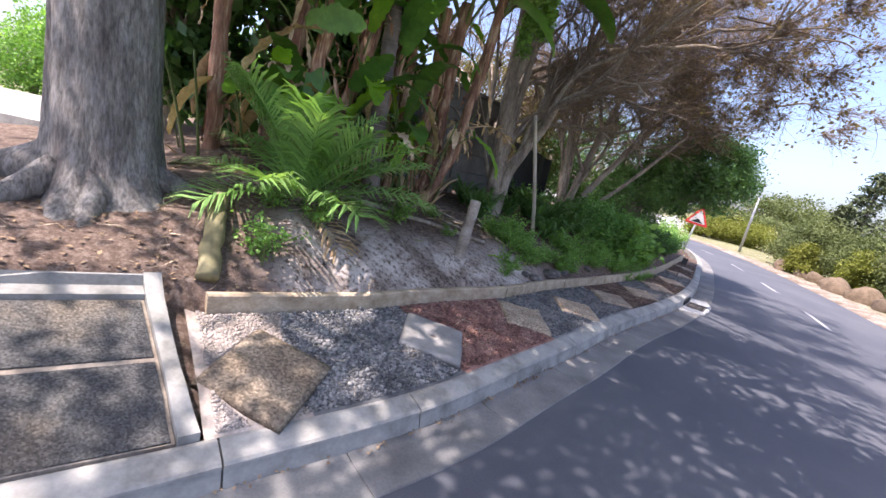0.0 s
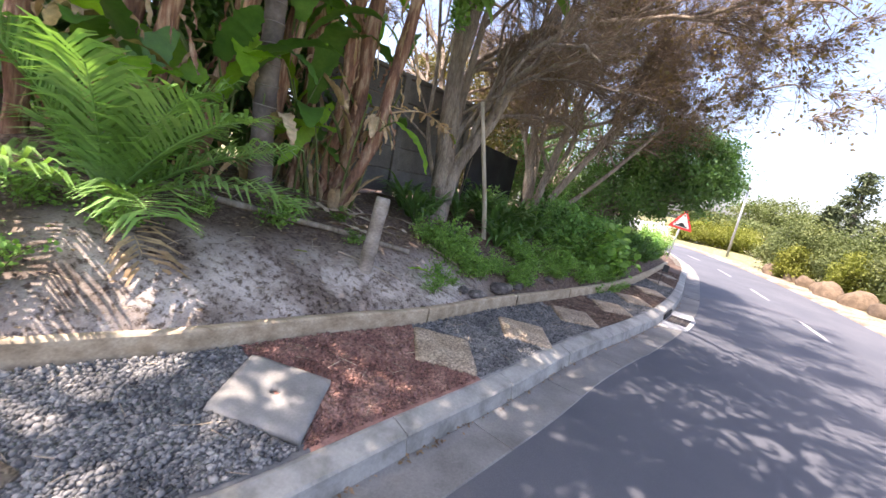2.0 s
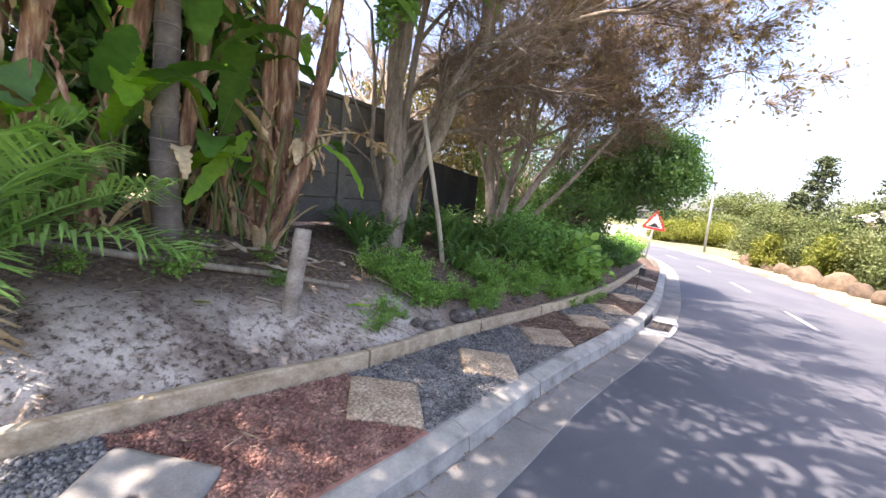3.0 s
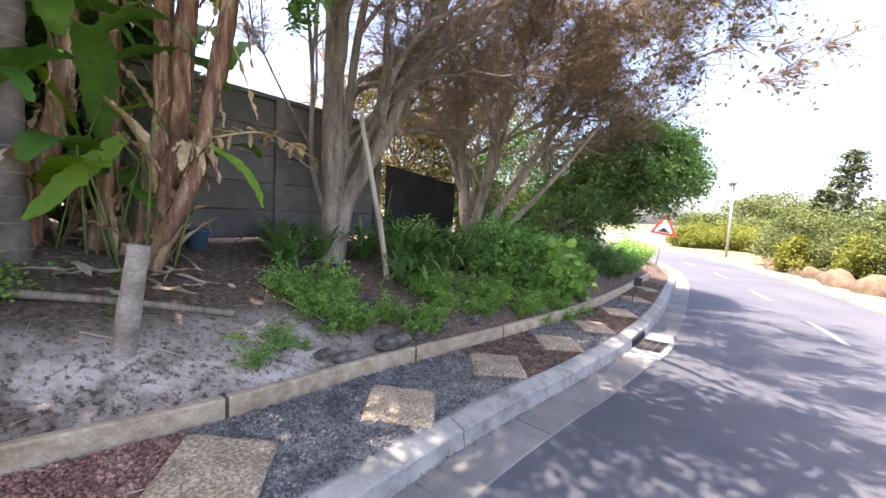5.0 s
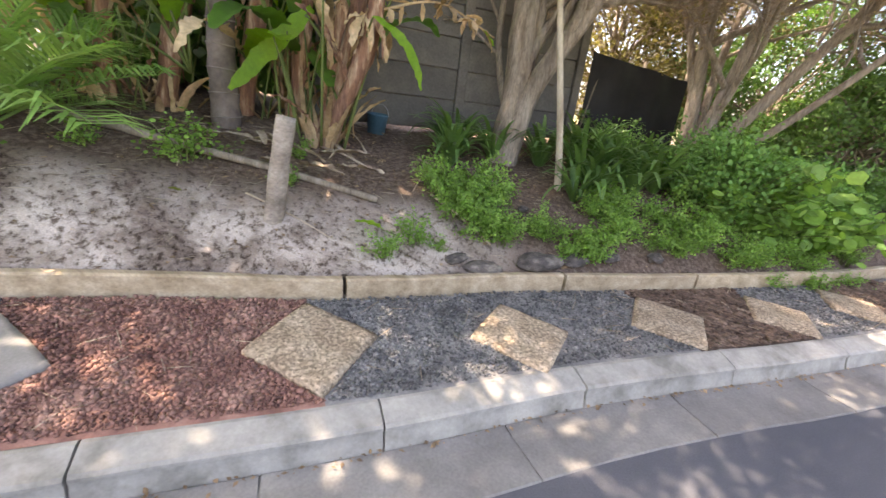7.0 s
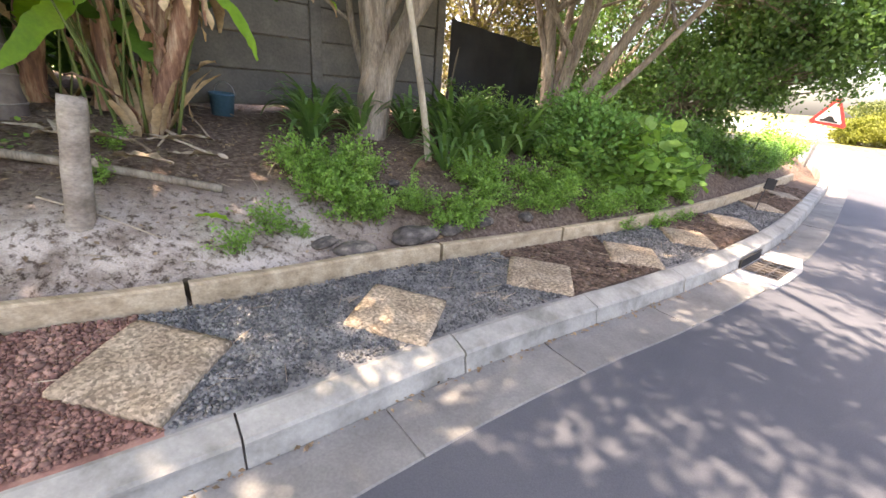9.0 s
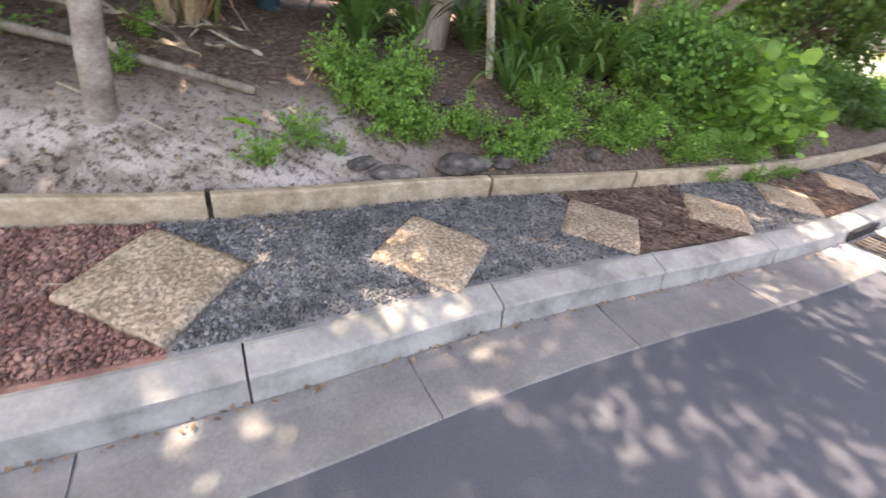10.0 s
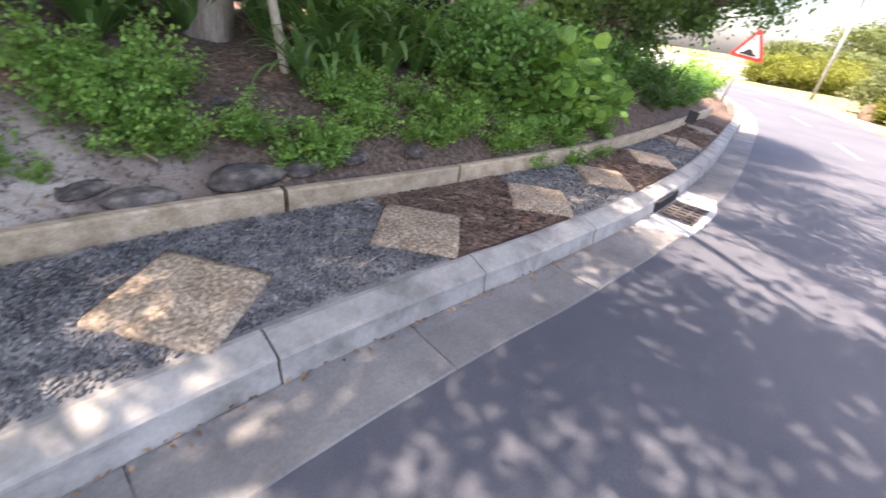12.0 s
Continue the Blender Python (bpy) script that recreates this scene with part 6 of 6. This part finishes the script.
build_bucket()


def build_lamps():
    def lamp(x, y, h):
        t = tagged(new("street_lamp"), "slim grey street lamp post beside the far road", "street lamp", group="street lamps")
        t.matrix_world = pose(x, y, ground_at(x, y), 0, 0, 200)
        part("pole", (*tube(np.array([(0, 0, -0.2), (0, 0, h * 0.5), (0, 0, h)]), [0.07, 0.055, 0.045], 8), True), M_STEEL, t)
        bm = box_bm(0.45, 0.20, 0.14, 0.04)
        bmesh.ops.translate(bm, vec=(0.14, 0, h), verts=bm.verts)
        part("lamp_head", bm, M_WALL, t)
    lamp(17.2, 26.5, 3.8)
    lamp(15.5, 46, 4.5)


build_lamps()


# ---- across the road and far off ----
def conifer(x, y, h, r, seed):
    rng = np.random.default_rng(seed)
    t = tagged(new("conifer"), "tall narrow dark green conifer beyond the road", "tree", group="far conifers")
    g = ground_at(x, y)
    part("trunk", (*tube(np.array([(x, y, g - 0.2), (x, y, g + h * 0.5), (x, y, g + h)]), [0.16, 0.10, 0.02], 8), True), M_BARK_PALE, t)
    tips = []
    for k in range(46):
        u = 0.10 + 0.88 * (k / 45) + rng.normal(0, 0.012)
        a = k * 2.4 + rng.normal(0, 0.3)
        ln = r * (1 - u) ** 0.75 * rng.uniform(0.55, 1.15) + 0.08
        for q in np.linspace(0.15, 1.0, 7):
            tips.append((x + math.cos(a) * ln * q, y + math.sin(a) * ln * q, g + h * u + ln * (0.22 * q * q - 0.10 * q)))
    tips = np.array(tips)
    n = 5200
    p = tips[rng.integers(0, len(tips), n)] + rng.normal(0, 1, (n, 3)) * np.array((0.13, 0.13, 0.07)) * (0.5 + r * 0.4)
    part("crown", scatter(LEAF_V, LEAF_F, p, rand_rot(rng, n, 0.5), rng.uniform(0.08, 0.20, (n, 1)) * np.ones(3)), M_CONIFER, t, "layered needle branches")


def bush(x, y, r, h, seed, mat, lab, leaves=5000, size=0.14, stem=0.0, name="bush"):
    rng = np.random.default_rng(seed)
    leaves, size = int(leaves * 1.7), size * 0.72
    t = tagged(new(name), lab, "tree" if stem else "bush")
    g = ground_at(x, y)
    part("trunk", (*tube(np.array([(x, y, g - 0.2), (x + 0.1, y, g + (stem + h) * 0.3), (x, y, g + stem + h * 0.6)]), [0.05 + 0.05 * r, 0.04 + 0.03 * r, 0.02], 7), True), M_BARK_PALE, t)
    m = 40
    d = rng.normal(0, 1, (m, 3))
    d /= np.linalg.norm(d, axis=1)[:, None]
    c = np.array((x, y, g + stem + h * 0.5)) + d * np.array((r, r, h * 0.5)) * rng.uniform(0.45, 1.0, (m, 1))
    p = c[rng.integers(0, m, leaves)] + rng.normal(0, 0.2 * r, (leaves, 3)) * np.array((1, 1, 0.6 * h / max(r, 0.1) * 0.7))
    p[:, 2] = np.maximum(p[:, 2], g + 0.05 + stem * 0.6)
    part("crown", scatter(LEAF_V, LEAF_F, p, rand_rot(rng, leaves, 0.3), size * rng.uniform(0.6, 1.4, (leaves, 1)) * np.ones(3)), mat, t)


def build_far_trees():
    for k, (x, y, h, r) in enumerate(((18.6, 21.4, 5.0, 1.6), (17.35, 21.0, 3.3, 0.9), (17.6, 16.9, 5.0, 1.5), (18.0, 19.1, 2.3, 0.9), (22.5, 19.0, 5.0, 1.4))):
        conifer(x, y, h, r, 200 + k)
    for k, (x, y, r, h, mat) in enumerate(((17.0, 22.4, 0.9, 1.7, 0), (16.3, 20.6, 1.1, 2.3, 0), (16.6, 19.3, 1.1, 2.6, 0), (16.4, 18.0, 1.0, 2.2, 0), (15.6, 19.6, 0.55, 1.3, 1), (15.6, 16.9, 0.65, 1.5, 1),
                                           (16.2, 16.0, 1.0, 1.9, 0), (15.6, 14.6, 0.9, 1.7, 0), (15.2, 13.0, 0.8, 1.1, 1), (16.4, 12.4, 1.2, 2.0, 0), (21.0, 17.5, 1.6, 2.4, 0))):
        bush(x, y, r, h, 220 + k, M_LEAF_YELLOW if mat else M_LEAF_FAR, "yellow-green bush beyond the boulders" if mat else "olive green tree beyond the boulders", 6500, 0.12)
    for k, (x, y, r, h, st) in enumerate(((20.2, 36.5, 1.3, 1.5, 0.2), (21.8, 38, 1.9, 2.0, 0.2), (24.2, 37, 1.8, 1.8, 0.3), (23, 36, 2.0, 2.0, 0.3))):
        bush(x, y, r, h, 260 + k, M_LEAF_YELLOW, "clipped round yellow-green bush by the far fence", 4500, 0.18)
    for k, (x, y, r, h, st) in enumerate(((29.5, 51, 2.4, 1.4, 1.6), (34, 56, 4.5, 2.0, 1.5), (42, 60, 5.0, 4.0, 2.5), (9, 66, 5.0, 4.0, 2.0), (54, 52, 6.0, 5.0, 2.0), (-6, 66, 6, 5, 2), (62, 38, 6, 6, 2), (70, 22, 6, 6, 2))):
        bush(x, y, r, h, 280 + k, M_LEAF_FAR, "flat-topped far tree above the rooftops", 5000, 0.42, st, "far_tree")


build_far_trees()


def house(x, y, turn, w, d, h, seed):
    t = tagged(new("house"), "cream plastered house with a tiled roof beyond the trees", "house")
    t.matrix_world = pose(x, y, ground_at(x, y) - 0.1, 0, 0, turn)
    for sx, sy, px, py in ((w, 0.25, 0, -d / 2), (w, 0.25, 0, d / 2), (0.25, d - 0.252, -w / 2 + 0.125, 0), (0.25, d - 0.252, w / 2 - 0.125, 0)):
        bm = box_bm(sx, sy, h)
        bmesh.ops.translate(bm, vec=(px, py, 0), verts=bm.verts)
        part("house_wall", bm, M_PLASTER, t)
    bm = bmesh.new()
    e, r = 0.5, h + d * 0.22
    v = [bm.verts.new(p) for p in ((-w / 2 - e, -d / 2 - e, h), (w / 2 + e, -d / 2 - e, h), (w / 2 + e, d / 2 + e, h), (-w / 2 - e, d / 2 + e, h), (-w / 2 + 2, 0, r), (w / 2 - 2, 0, r))]
    for q in ((0, 1, 5, 4), (1, 2, 5), (2, 3, 4, 5), (3, 0, 4), (3, 2, 1, 0)):
        bm.faces.new([v[i] for i in q])
    part("roof", bm, M_ROOF, t)
    for k in range(3):
        px = -w / 3 + k * w / 3
        bm = box_bm(1.3, 0.06, 1.2, 0.01)
        bmesh.ops.translate(bm, vec=(px, -d / 2 - 0.14, 0.95), verts=bm.verts)
        wnd = part("window", bm, M_WHITE, t)
        bm = box_bm(1.1, 0.04, 1.0, 0.005)
        bmesh.ops.translate(bm, vec=(px, -d / 2 - 0.165, 1.05), verts=bm.verts)
        part("pane", bm, M_GLASS_DARK, wnd)


house(27, 22, 65, 12, 7, 2.7, 1)


def build_far_walls():
    w = tagged(new("wall_far"), "low white boundary wall with piers across the bend", "wall", kind="structure")
    pts = np.array([(7.5, 46.5), (11, 42.5), (14.5, 40), (19, 39.2), (25, 38.5)])
    for (x0, y0), (x1, y1) in zip(pts[:-1], pts[1:]):
        ln, a = math.hypot(x1 - x0, y1 - y0), math.degrees(math.atan2(y1 - y0, x1 - x0))
        bm = box_bm(ln - 0.32, 0.18, 1.0, 0.02)
        q = part("wall_run", bm, M_WHITE, w)
        q.matrix_world = pose((x0 + x1) / 2, (y0 + y1) / 2, ground_at((x0 + x1) / 2, (y0 + y1) / 2) - 0.15, 0, 0, a)
        bm = box_bm(0.32, 0.32, 1.25, 0.02)
        q = part("wall_pier", bm, M_WHITE, w)
        q.matrix_world = pose(x0, y0, ground_at(x0, y0) - 0.15, 0, 0, a)


build_far_walls()


def build_left_yard():
    """The pale paved yard and hedge seen past the large tree."""
    bm = bmesh.new()
    v = []
    for x, y in ((-9.0, 4.6), (-2.0, 5.4), (-1.9, 9.5), (-9.0, 9.0)):
        v.append(bm.verts.new((x, y, 1.02)))
    bm.faces.new(v)
    g = bmesh.ops.extrude_face_region(bm, geom=bm.faces[:])
    bmesh.ops.translate(bm, vec=(0, 0, -0.4), verts=[q for q in g["geom"] if isinstance(q, bmesh.types.BMVert)])
    bmesh.ops.recalc_face_normals(bm, faces=bm.faces)
    tagged(part("courtyard", bm, M_KERB), "pale concrete yard past the large tree", "pavement", kind="structure")
    for k in range(5):
        bush(-3.2 - k * 1.25, 9.6 + 0.15 * k, 0.9, 2.0, 400 + k, M_LEAF, "bright green hedge bush behind the yard", 5000, 0.10)


build_left_yard()
